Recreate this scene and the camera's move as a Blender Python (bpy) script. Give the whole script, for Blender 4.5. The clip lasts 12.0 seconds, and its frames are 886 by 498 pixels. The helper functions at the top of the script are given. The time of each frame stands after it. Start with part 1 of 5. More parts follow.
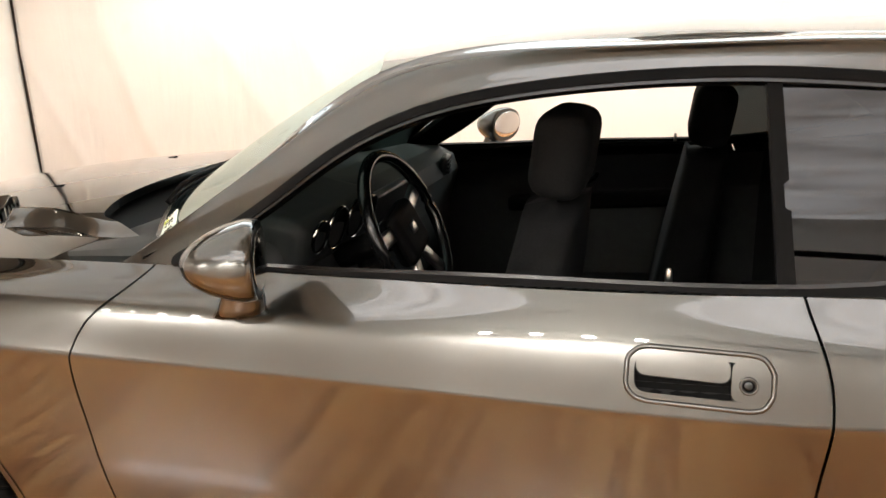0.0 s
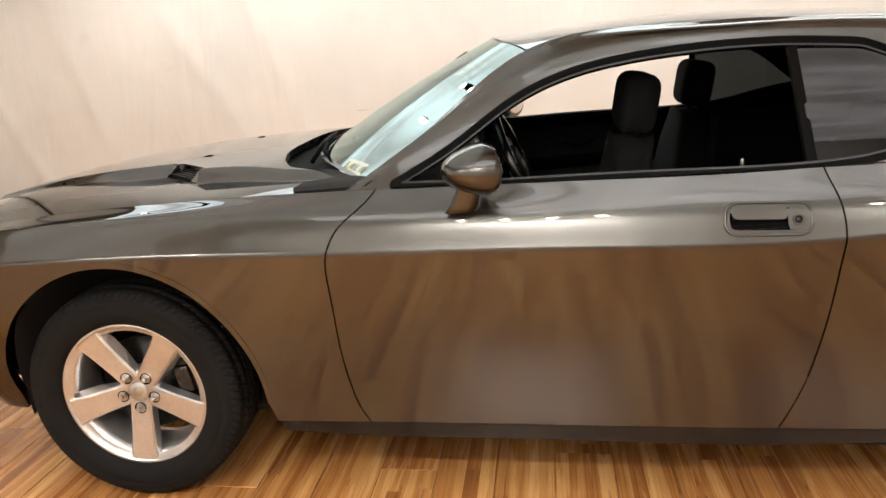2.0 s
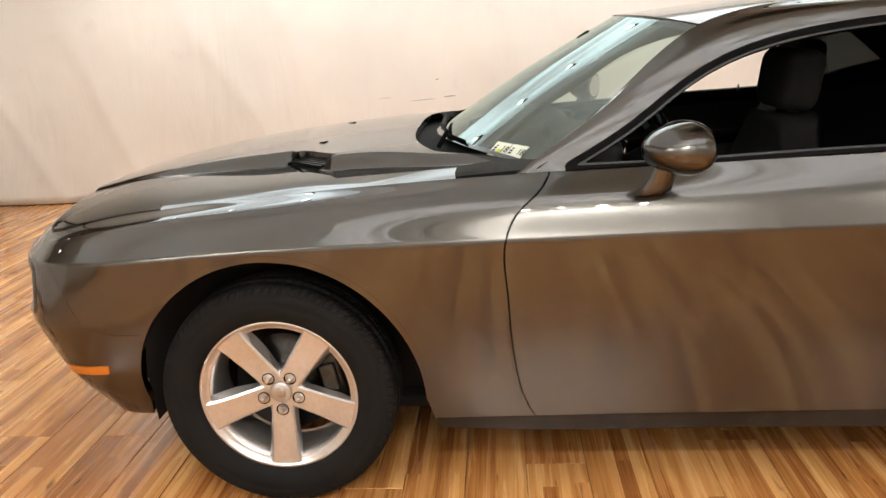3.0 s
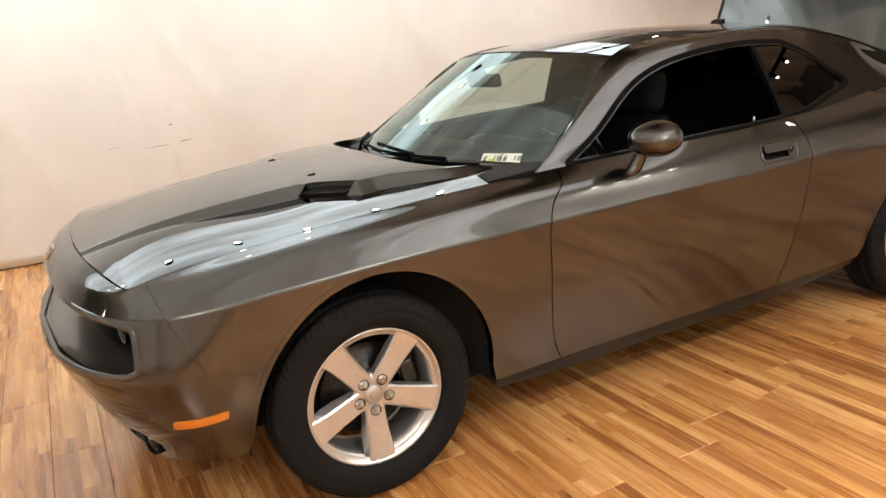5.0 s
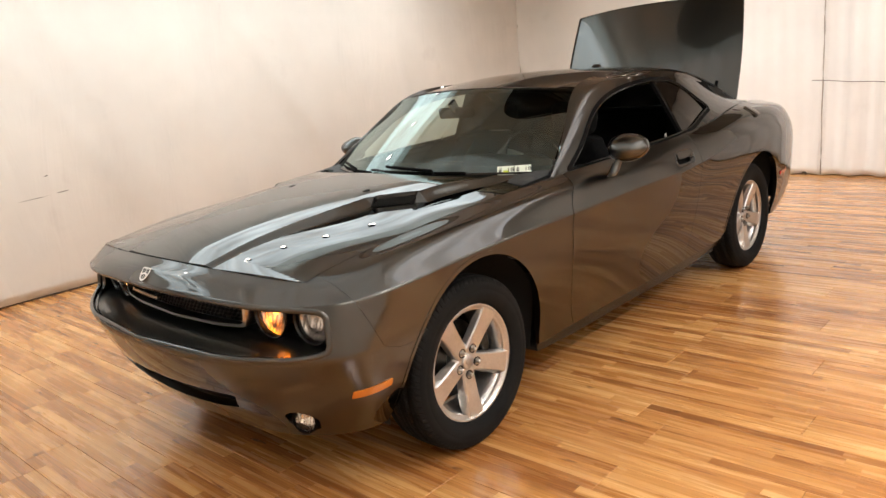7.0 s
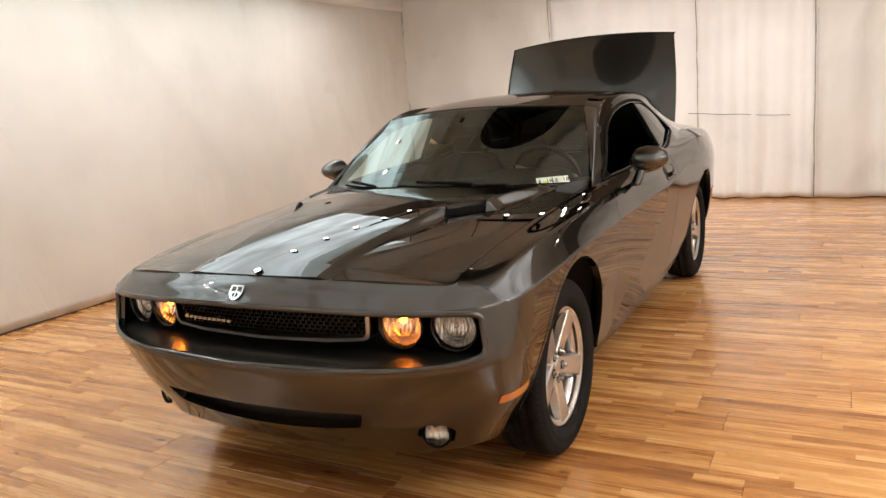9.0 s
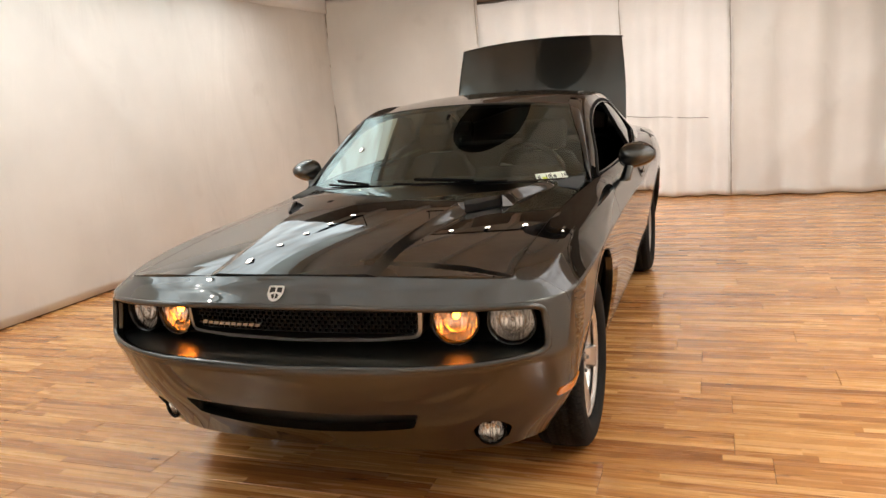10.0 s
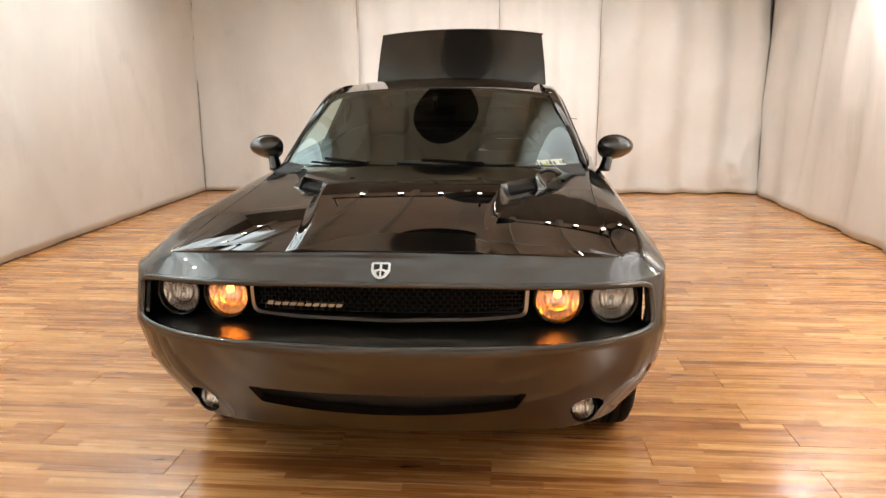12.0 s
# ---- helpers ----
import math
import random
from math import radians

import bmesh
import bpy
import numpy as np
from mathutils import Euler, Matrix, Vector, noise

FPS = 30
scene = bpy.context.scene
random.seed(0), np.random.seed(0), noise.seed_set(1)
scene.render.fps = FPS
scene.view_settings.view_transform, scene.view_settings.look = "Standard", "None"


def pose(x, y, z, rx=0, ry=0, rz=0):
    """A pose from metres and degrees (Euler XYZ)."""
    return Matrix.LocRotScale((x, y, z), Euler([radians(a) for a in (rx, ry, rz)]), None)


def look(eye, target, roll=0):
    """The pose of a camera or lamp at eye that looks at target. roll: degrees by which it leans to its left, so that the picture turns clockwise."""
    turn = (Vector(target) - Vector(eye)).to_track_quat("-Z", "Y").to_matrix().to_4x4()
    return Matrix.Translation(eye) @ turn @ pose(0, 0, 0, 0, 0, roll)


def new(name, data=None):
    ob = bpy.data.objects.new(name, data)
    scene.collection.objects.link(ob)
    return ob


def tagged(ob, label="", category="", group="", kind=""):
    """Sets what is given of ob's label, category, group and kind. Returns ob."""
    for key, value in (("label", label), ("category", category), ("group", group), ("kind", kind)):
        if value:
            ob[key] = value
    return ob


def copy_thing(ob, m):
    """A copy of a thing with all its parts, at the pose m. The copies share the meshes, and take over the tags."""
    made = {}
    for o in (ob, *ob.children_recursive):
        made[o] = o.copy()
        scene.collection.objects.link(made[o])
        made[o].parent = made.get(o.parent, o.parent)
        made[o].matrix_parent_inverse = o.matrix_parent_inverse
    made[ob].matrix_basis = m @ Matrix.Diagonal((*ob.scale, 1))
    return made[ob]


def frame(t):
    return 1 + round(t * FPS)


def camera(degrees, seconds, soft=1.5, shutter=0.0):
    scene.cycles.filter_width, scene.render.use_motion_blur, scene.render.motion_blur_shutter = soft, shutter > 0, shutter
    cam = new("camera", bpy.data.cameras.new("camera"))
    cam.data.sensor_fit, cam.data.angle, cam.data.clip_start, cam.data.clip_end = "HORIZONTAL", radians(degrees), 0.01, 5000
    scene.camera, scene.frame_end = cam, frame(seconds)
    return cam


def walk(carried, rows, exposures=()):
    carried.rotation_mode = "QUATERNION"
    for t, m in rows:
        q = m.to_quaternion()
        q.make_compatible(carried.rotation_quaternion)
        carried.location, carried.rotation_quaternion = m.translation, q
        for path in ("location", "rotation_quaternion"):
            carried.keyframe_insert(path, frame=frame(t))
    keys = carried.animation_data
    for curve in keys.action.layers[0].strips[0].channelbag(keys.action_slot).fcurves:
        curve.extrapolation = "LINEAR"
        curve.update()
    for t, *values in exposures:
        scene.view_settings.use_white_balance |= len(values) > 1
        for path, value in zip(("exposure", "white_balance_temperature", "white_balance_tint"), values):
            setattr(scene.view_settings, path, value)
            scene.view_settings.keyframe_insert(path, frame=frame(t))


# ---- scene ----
cam = camera(61.5, 12.0, soft=1.5)
PATH = [
    (0, (2.004, 1.796, 1.413), (0.169, 1.219, 0.863), -1.6),
    (0.5, (2.425, 1.799, 1.413), (0.548, 1.376, 0.867), -2.0),
    (1, (2.754, 1.681, 1.42), (0.862, 1.33, 0.878), -2.3),
    (1.5, (2.904, 1.511, 1.423), (0.997, 1.246, 0.883), -2.7),
    (2, (2.853, 1.29, 1.384), (0.946, 1.016, 0.846), -2.8),
    (2.5, (2.814, 0.998, 1.371), (0.908, 0.732, 0.823), -2.9),
    (4.5, (2.926, -0.386, 1.439), (1.11, 0.233, 0.873), -4.7),
    (5, (2.97, -0.788, 1.475), (1.258, 0.09, 0.929), -5.0),
    (5.5, (2.94, -1.192, 1.483), (1.357, -0.082, 0.969), -5.2),
    (6, (2.908, -1.539, 1.508), (1.417, -0.304, 1.009), -5.3),
    (6.5, (2.839, -1.827, 1.518), (1.414, -0.507, 1.041), -5.4),
    (7, (2.721, -2.091, 1.504), (1.391, -0.672, 1.037), -5.3),
    (9, (1.855, -2.703, 1.444), (0.905, -0.987, 1.052), -4.9),
    (9.5, (1.612, -2.773, 1.448), (0.795, -0.99, 1.053), -4.8),
    (10, (1.358, -2.881, 1.434), (0.669, -1.046, 1.037), -4.7),
    (10.5, (1.116, -2.945, 1.42), (0.554, -1.069, 1.016), -3.2),
    (11, (0.88, -2.955, 1.422), (0.411, -1.057, 1.001), -2.6),
    (11.5, (0.616, -2.981, 1.42), (0.306, -1.054, 0.985), -0.9),
    (12, (0.379, -3.051, 1.415), (0.214, -1.107, 0.978), -0.4),
]
walk(cam, [(t, look(eye, target, roll)) for t, eye, target, roll in PATH], [(0, 0.72), (0.5, -0.22), (1.0, 0.02), (1.5, 0.12), (2.5, 0.18), (5.0, 0.08), (6.5, 0.0), (9.5, -0.15), (12, 0.0)])

# ---------------------------------------------------------------- world and light
world = bpy.data.worlds.new("world")
scene.world = world
world.use_nodes = True
world.node_tree.nodes["Background"].inputs[0].default_value = (0.9, 0.8, 0.7, 1)
world.node_tree.nodes["Background"].inputs[1].default_value = 0.02


def lamp(name, kind, at, to, power, size, colour, size_y=None, spread=None):
    data = bpy.data.lights.new(name, kind)
    data.energy, data.color = power, colour
    if kind == "AREA":
        data.shape = "RECTANGLE" if size_y else "DISK"
        data.size = size
        if size_y:
            data.size_y = size_y
        if spread:
            data.spread = radians(spread)
    elif kind == "SPOT":
        data.shadow_soft_size, data.spot_size, data.spot_blend = size, radians(spread), 0.6
    ob = new(name, data)
    ob.matrix_world = look(at, to)
    return ob


WARM = (1.0, 0.945, 0.892)
COOL = (0.80, 0.95, 1.0)
SPOT_POWER, DRAPE_FRONT, DRAPE_LEFT, DRAPE_RIGHT = 18.5, 0.50, 2.2, 1.7
EAST_DROP = .48
# West and south tracks are added, to carry the extra lamps.
TRACKS = [("east", (3.22, -2.1), (3.22, 4.2)), ("west", (-2.75, -2.7), (-2.75, 5.0)), ("north", (-1.7, 4.9), (2.9, 4.9)), ("south", (-2.3, -3.45), (2.3, -3.45))]
SPOTS = [(3.22, y + d, (4.05, y + d, .4), SPOT_POWER * power, 176) for y, power in ((-1.45, .80), (1.12, .80), (3.45, .26)) for d in (-.41, -.14, .14, .41)]
# West row is added to brighten that wall; no lamps are known there.
SPOTS += [(-2.75, -2.5 + .66 * k, (-3.15, -2.5 + .66 * k, 0), SPOT_POWER * .27, 128) for k in range(12)]
# South row is made up, so nose and headlamps have something bright to reflect.
SPOTS += [(x, -3.45, (x, -4.1, 0), SPOT_POWER * .32, 124) for x in (-1.8, -.9, 0, .9, 1.8)]
SPOTS += [(x, 4.9, (x, 6.0, 0), SPOT_POWER * (.44 if x < 1 else .31), 132) for x in (-1.3, -.8, -.3, .2, 1.2, 1.6, 2.0, 2.4)]


# ---------------------------------------------------------------- materials
def material(name, colour, rough=0.5, metal=0.0, coat=0.0, **sockets):
    m = bpy.data.materials.new(name)
    m.use_nodes = True
    b = m.node_tree.nodes["Principled BSDF"]
    b.inputs["Base Color"].default_value = (*colour, 1)
    b.inputs["Roughness"].default_value = rough
    b.inputs["Metallic"].default_value = metal
    b.inputs["Coat Weight"].default_value = coat
    b.inputs["Coat Roughness"].default_value = 0.02
    for key, value in sockets.items():
        b.inputs[key.replace("_", " ")].default_value = value
    return m


def nodes_of(m):
    return m.node_tree.nodes, m.node_tree.links, m.node_tree.nodes["Principled BSDF"]


def grain(m, scale, low, high, detail=4.0, bump=0.0, stretch=(1, 1, 1), distance=0.01, second=None):
    """Two-scale colour variation between two colours, with optional fine relief."""
    n, l, b = nodes_of(m)
    co = n.new("ShaderNodeTexCoord")
    mp = n.new("ShaderNodeMapping")
    mp.inputs["Scale"].default_value = stretch
    l.new(co.outputs["Object"], mp.inputs["Vector"])
    a = n.new("ShaderNodeTexNoise")
    a.inputs["Scale"].default_value, a.inputs["Detail"].default_value = scale, detail
    l.new(mp.outputs["Vector"], a.inputs["Vector"])
    c = n.new("ShaderNodeTexNoise")
    c.inputs["Scale"].default_value, c.inputs["Detail"].default_value = second or scale / 9, 3
    l.new(mp.outputs["Vector"], c.inputs["Vector"])
    mix = n.new("ShaderNodeMath")
    mix.operation = "MULTIPLY_ADD"
    mix.inputs[1].default_value = 0.5
    half = n.new("ShaderNodeMath")
    half.operation = "MULTIPLY"
    half.inputs[1].default_value = 0.5
    l.new(c.outputs["Fac"], half.inputs[0])
    l.new(a.outputs["Fac"], mix.inputs[0])
    l.new(half.outputs[0], mix.inputs[2])
    ramp = n.new("ShaderNodeValToRGB")
    ramp.color_ramp.elements[0].position, ramp.color_ramp.elements[1].position = 0.35, 0.65
    ramp.color_ramp.elements[0].color, ramp.color_ramp.elements[1].color = (*low, 1), (*high, 1)
    l.new(mix.outputs[0], ramp.inputs["Fac"])
    l.new(ramp.outputs["Color"], b.inputs["Base Color"])
    if bump:
        bp = n.new("ShaderNodeBump")
        bp.inputs["Strength"].default_value, bp.inputs["Distance"].default_value = bump, distance
        l.new(a.outputs["Fac"], bp.inputs["Height"])
        l.new(bp.outputs["Normal"], b.inputs["Normal"])
    return m


PAINT = material("grey_metallic_paint", (0.053, 0.053, 0.048), 0.28, 1.0, 1.0, Coat_IOR=1.74, Specular_Tint=(.2, .2, .2, 1))
LEDGE = grain(material("satin_grey_ledge", (0.05, 0.052, 0.046), 0.3, 0.7, 0.3), 200, (0.042, 0.044, 0.038), (0.054, 0.056, 0.050))
GRILLE = material("grille_plastic", (0.010, 0.010, 0.010), 0.35)
BLACK = material("black_plastic", (0.004, 0.004, 0.004), 0.6, Specular_IOR_Level=0.05)
GLOSSY = material("gloss_black_trim", (0.006, 0.006, 0.006), 0.18)
# Near-black, so that the shell behind panel gaps reads as shade.
VOID = material("dark_underbody_and_gap_shade", (0.006, 0.006, 0.006), 0.9)
# Sill is body paint; its dark floor reflection is put into the colour.
SILL_DARKENED = grain(material("sill_darkened_for_reflection", (0.020, 0.018, 0.016), 0.24, 0.3, Specular_IOR_Level=0.5), 30, (0.012, 0.011, 0.010), (0.020, 0.018, 0.016))
INTAKE = grain(material("dull_intake_plastic", (0.04, 0.04, 0.038), 0.5), 60, (0.035, 0.034, 0.032), (0.055, 0.053, 0.050))
ALLOY = grain(material("silver_alloy", (0.55, 0.54, 0.53), 0.28, 0.85, 0.5), 90, (0.54, 0.535, 0.525), (0.64, 0.635, 0.625), bump=0.03, distance=0.0005)
CHROME = material("chrome", (0.75, 0.75, 0.74), 0.08, 1.0)
SATIN = material("satin_silver", (0.52, 0.51, 0.49), 0.28, 1.0)
STEEL = grain(material("brake_steel", (0.30, 0.29, 0.28), 0.4, 1.0), 40, (0.035, 0.034, 0.032), (0.08, 0.078, 0.072))
AMBER = material("amber_plastic", (0.55, 0.17, 0.015), 0.12, 0, 0.8)
RED = material("red_plastic", (0.5, 0.02, 0.02), 0.12, 0, 0.8)
CLOTH = grain(material("charcoal_seat_cloth", (0.012, 0.012, 0.012), 0.95, Specular_IOR_Level=0.15), 220, (0.004, 0.004, 0.004), (0.009, 0.009, 0.009), bump=0.3, distance=0.002)
DASH = grain(material("dark_grey_dash_plastic", (0.03, 0.032, 0.033), 0.6), 300, (0.013, 0.015, 0.015), (0.022, 0.025, 0.025), bump=0.2, distance=0.001)


def glass_material(name, tint, gloss, ior=1.52):
    m = bpy.data.materials.new(name)
    m.use_nodes = True
    n, l = m.node_tree.nodes, m.node_tree.links
    n.remove(n["Principled BSDF"])
    clear, shine, mix, fr = (n.new("ShaderNode" + k) for k in ("BsdfTransparent", "BsdfGlossy", "MixShader", "Fresnel"))
    clear.inputs["Color"].default_value = (*tint, 1)
    shine.inputs["Roughness"].default_value = 0.01
    shine.inputs["Color"].default_value = (*gloss, 1)
    fr.inputs["IOR"].default_value = ior
    l.new(fr.outputs[0], mix.inputs[0])
    l.new(clear.outputs[0], mix.inputs[1])
    l.new(shine.outputs[0], mix.inputs[2])
    l.new(mix.outputs[0], n["Material Output"].inputs["Surface"])
    return m


GLASS = glass_material("windscreen_glass", (0.50, 0.62, 0.57), (0.86, 1, 0.97), 2.0)
TINTED = glass_material("tinted_glass", (0.035, 0.04, 0.04), (1, 1, 1), 1.5)
CLEAR = glass_material("clear_lens", (0.96, 0.96, 0.95), (1, 1, 1))


def glow(name, colour, strength):
    m = bpy.data.materials.new(name)
    m.use_nodes = True
    b = m.node_tree.nodes["Principled BSDF"]
    b.inputs["Base Color"].default_value = (*colour, 1)
    b.inputs["Emission Color"].default_value = (*colour, 1)
    b.inputs["Emission Strength"].default_value = strength
    return m


LENS_GLOW = glow("lit_lamp_lens", (1.0, 0.90, 0.76), 30)
AMBER_GLOW = glow("amber_bulb", (1.0, 0.24, 0.014), 36)
LABEL_WHITE = material("label_paper", (0.80, 0.88, 0.76), 0.5)
LABEL_YELLOW = material("label_yellow", (0.62, 0.74, 0.06), 0.5)
SATIN_DARK = material("dark_satin_plastic", (0.10, 0.10, 0.10), 0.35, 0.3)


def fluted():
    m = material("fluted_chrome", (0.95, 0.94, 0.92), 0.24, 1.0)
    n, l, b = nodes_of(m)
    co, wave, bump = n.new("ShaderNodeTexCoord"), n.new("ShaderNodeTexWave"), n.new("ShaderNodeBump")
    wave.bands_direction = "X"
    wave.inputs["Scale"].default_value, wave.inputs["Distortion"].default_value = 22, 1.5
    bump.inputs["Strength"].default_value, bump.inputs["Distance"].default_value = 0.5, 0.006
    l.new(co.outputs["Object"], wave.inputs["Vector"])
    l.new(wave.outputs["Fac"], bump.inputs["Height"])
    l.new(bump.outputs["Normal"], b.inputs["Normal"])
    return m


FLUTED = fluted()


def tread():
    """Tyre rubber with cross cuts near the tread, by the angle round the axle."""
    m = material("tyre_tread_rubber", (0.012, 0.012, 0.012), 0.8, Specular_IOR_Level=0.16)
    n, l, b = nodes_of(m)
    co, sep, wave, bump, at, r2 = (n.new("ShaderNode" + k) for k in ("TexCoord", "SeparateXYZ", "Math", "Bump", "Math", "VectorMath"))
    l.new(co.outputs["Object"], sep.inputs[0])
    at.operation = "ARCTAN2"
    l.new(sep.outputs["Y"], at.inputs[0])
    l.new(sep.outputs["Z"], at.inputs[1])
    k = n.new("ShaderNodeMath")
    k.operation, k.inputs[1].default_value = "MULTIPLY", 84
    l.new(at.outputs[0], k.inputs[0])
    skew = n.new("ShaderNodeMath")
    skew.operation, skew.inputs[1].default_value = "MULTIPLY_ADD", 130
    l.new(sep.outputs["X"], skew.inputs[0])
    l.new(k.outputs[0], skew.inputs[2])
    wave.operation = "SINE"
    l.new(skew.outputs[0], wave.inputs[0])
    flat = n.new("ShaderNodeCombineXYZ")
    l.new(sep.outputs["Y"], flat.inputs[1])
    l.new(sep.outputs["Z"], flat.inputs[2])
    r2.operation = "LENGTH"
    l.new(flat.outputs[0], r2.inputs[0])
    mask = n.new("ShaderNodeMapRange")
    mask.inputs["From Min"].default_value, mask.inputs["From Max"].default_value = .328, .342
    l.new(r2.outputs["Value"], mask.inputs["Value"])
    step = n.new("ShaderNodeMapRange")
    step.inputs["From Min"].default_value, step.inputs["From Max"].default_value = -.75, -.35
    l.new(wave.outputs[0], step.inputs["Value"])
    inv = n.new("ShaderNodeMath")
    inv.operation = "MULTIPLY"
    l.new(step.outputs[0], inv.inputs[0])
    l.new(mask.outputs[0], inv.inputs[1])
    bump.inputs["Strength"].default_value, bump.inputs["Distance"].default_value = 1.0, 0.006
    l.new(inv.outputs[0], bump.inputs["Height"])
    l.new(bump.outputs["Normal"], b.inputs["Normal"])
    noise_tex, ramp = n.new("ShaderNodeTexNoise"), n.new("ShaderNodeValToRGB")
    noise_tex.inputs["Scale"].default_value = 14
    ramp.color_ramp.elements[0].color, ramp.color_ramp.elements[1].color = (.005, .005, .005, 1), (.011, .0105, .010, 1)
    l.new(co.outputs["Object"], noise_tex.inputs["Vector"])
    l.new(noise_tex.outputs["Fac"], ramp.inputs["Fac"])
    l.new(ramp.outputs["Color"], b.inputs["Base Color"])
    return m


TREAD = tread()


# ---------------------------------------------------------------- mesh helpers
def link_mesh(name, verts, faces, mat, parent=None, normals=None, label="", smooth=True):
    me = bpy.data.meshes.new(name)
    me.from_pydata([tuple(map(float, v)) for v in verts], [], [list(map(int, f)) for f in faces])
    me.materials.append(mat)
    if smooth:
        me.polygons.foreach_set("use_smooth", [True] * len(me.polygons))
    if normals is not None:
        me.normals_split_custom_set_from_vertices([tuple(map(float, q)) for q in normals])
    me.update()
    ob = new(name, me)
    if parent:
        ob.parent = parent
    if label:
        tagged(ob, label)
    return ob


def part(name, bm, mat, parent=None, label="", smooth=True):
    me = bpy.data.meshes.new(name)
    bmesh.ops.recalc_face_normals(bm, faces=bm.faces)
    for f in bm.faces:
        f.smooth = smooth
    bm.to_mesh(me)
    bm.free()
    me.materials.append(mat)
    ob = new(name, me)
    if parent:
        ob.parent = parent
    if label:
        tagged(ob, label)
    return ob


def add_box(bm, size, at=(0, 0, 0), turn=(0, 0, 0), bevel=0.0, segments=2):
    made = bmesh.ops.create_cube(bm, size=1.0)["verts"]
    m = pose(*at, *turn) @ Matrix.Diagonal((*size, 1))
    bmesh.ops.transform(bm, matrix=m, verts=made)
    if bevel:
        edges = list({e for v in made for e in v.link_edges})
        bmesh.ops.bevel(bm, geom=edges, offset=bevel, segments=segments, profile=0.6, affect="EDGES")
    return bm


def lathe(bm, profile, axis="x", steps=48, at=(0, 0, 0), closed=False, caps=True):
    """Turn a profile of (along, radius) about an axis."""
    rings = []
    for a, r in profile:
        ring = []
        for i in range(steps):
            c, s = math.cos(2 * math.pi * i / steps), math.sin(2 * math.pi * i / steps)
            p = {"x": (a, r * c, r * s), "y": (r * s, a, r * c), "z": (r * c, r * s, a)}[axis]
            ring.append(bm.verts.new(Vector(p) + Vector(at)))
        rings.append(ring)
    pairs = list(zip(rings, rings[1:])) + ([(rings[-1], rings[0])] if closed else [])
    for p, q in pairs:
        for i in range(steps):
            j = (i + 1) % steps
            bm.faces.new((p[i], p[j], q[j], q[i]))
    if caps and not closed:
        for ring, r in ((rings[0], profile[0][1]), (rings[-1], profile[-1][1])):
            if r > 1e-4:
                bm.faces.new(ring)
    return bm


def tube(bm, path, radius, steps=10, closed=False, flat=1.0):
    """A round bar along a path of points."""
    pts = [Vector(p) for p in path]
    rings = []
    count = len(pts)
    for i, p in enumerate(pts):
        a = pts[(i - 1) % count] if closed or i else pts[0]
        b = pts[(i + 1) % count] if closed or i < count - 1 else pts[-1]
        d = (b - a).normalized()
        side = d.cross(Vector((0, 0, 1)))
        if side.length < 1e-3:
            side = Vector((1, 0, 0))
        side.normalize()
        up = side.cross(d).normalized()
        rings.append([bm.verts.new(p + radius * (math.cos(2 * math.pi * k / steps) * side + flat * math.sin(2 * math.pi * k / steps) * up)) for k in range(steps)])
    pairs = list(zip(rings, rings[1:])) + ([(rings[-1], rings[0])] if closed else [])
    for p, q in pairs:
        for k in range(steps):
            j = (k + 1) % steps
            bm.faces.new((p[k], p[j], q[j], q[k]))
    if not closed:
        bm.faces.new(rings[0])
        bm.faces.new(rings[-1])
    return bm


def prism(bm, outline, axis, low, high):
    """Extrude a 2D outline along an axis. outline points are the other two coordinates in x, y, z order."""
    def at(p, h):
        return {"x": (h, p[0], p[1]), "y": (p[0], h, p[1]), "z": (p[0], p[1], h)}[axis]
    a = [bm.verts.new(at(p, low)) for p in outline]
    b = [bm.verts.new(at(p, high)) for p in outline]
    bm.faces.new(a)
    bm.faces.new(b)
    for i in range(len(a)):
        j = (i + 1) % len(a)
        bm.faces.new((a[i], a[j], b[j], b[i]))
    return bm


# ---------------------------------------------------------------- smooth surfaces with clipped panels
def spline(ts, values):
    """A natural cubic spline through values (n, d) at ts."""
    ts, values = np.asarray(ts, float), np.asarray(values, float)
    n, h = len(ts), np.diff(ts)
    a, r = np.eye(n), np.zeros_like(values)
    for i in range(1, n - 1):
        a[i, i - 1], a[i, i], a[i, i + 1] = h[i - 1], 2 * (h[i - 1] + h[i]), h[i]
        r[i] = 6 * ((values[i + 1] - values[i]) / h[i] - (values[i] - values[i - 1]) / h[i - 1])
    m = np.linalg.solve(a, r)

    def at(t):
        t = np.asarray(t, float)
        k = np.clip(np.searchsorted(ts, t, side="right") - 1, 0, n - 2)
        d, e, g = (t - ts[k])[..., None], (ts[k + 1] - t)[..., None], h[k][..., None]
        return (m[k] * e ** 3 + m[k + 1] * d ** 3) / (6 * g) + (values[k] / g - m[k] * g / 6) * e + (values[k + 1] / g - m[k + 1] * g / 6) * d
    return at


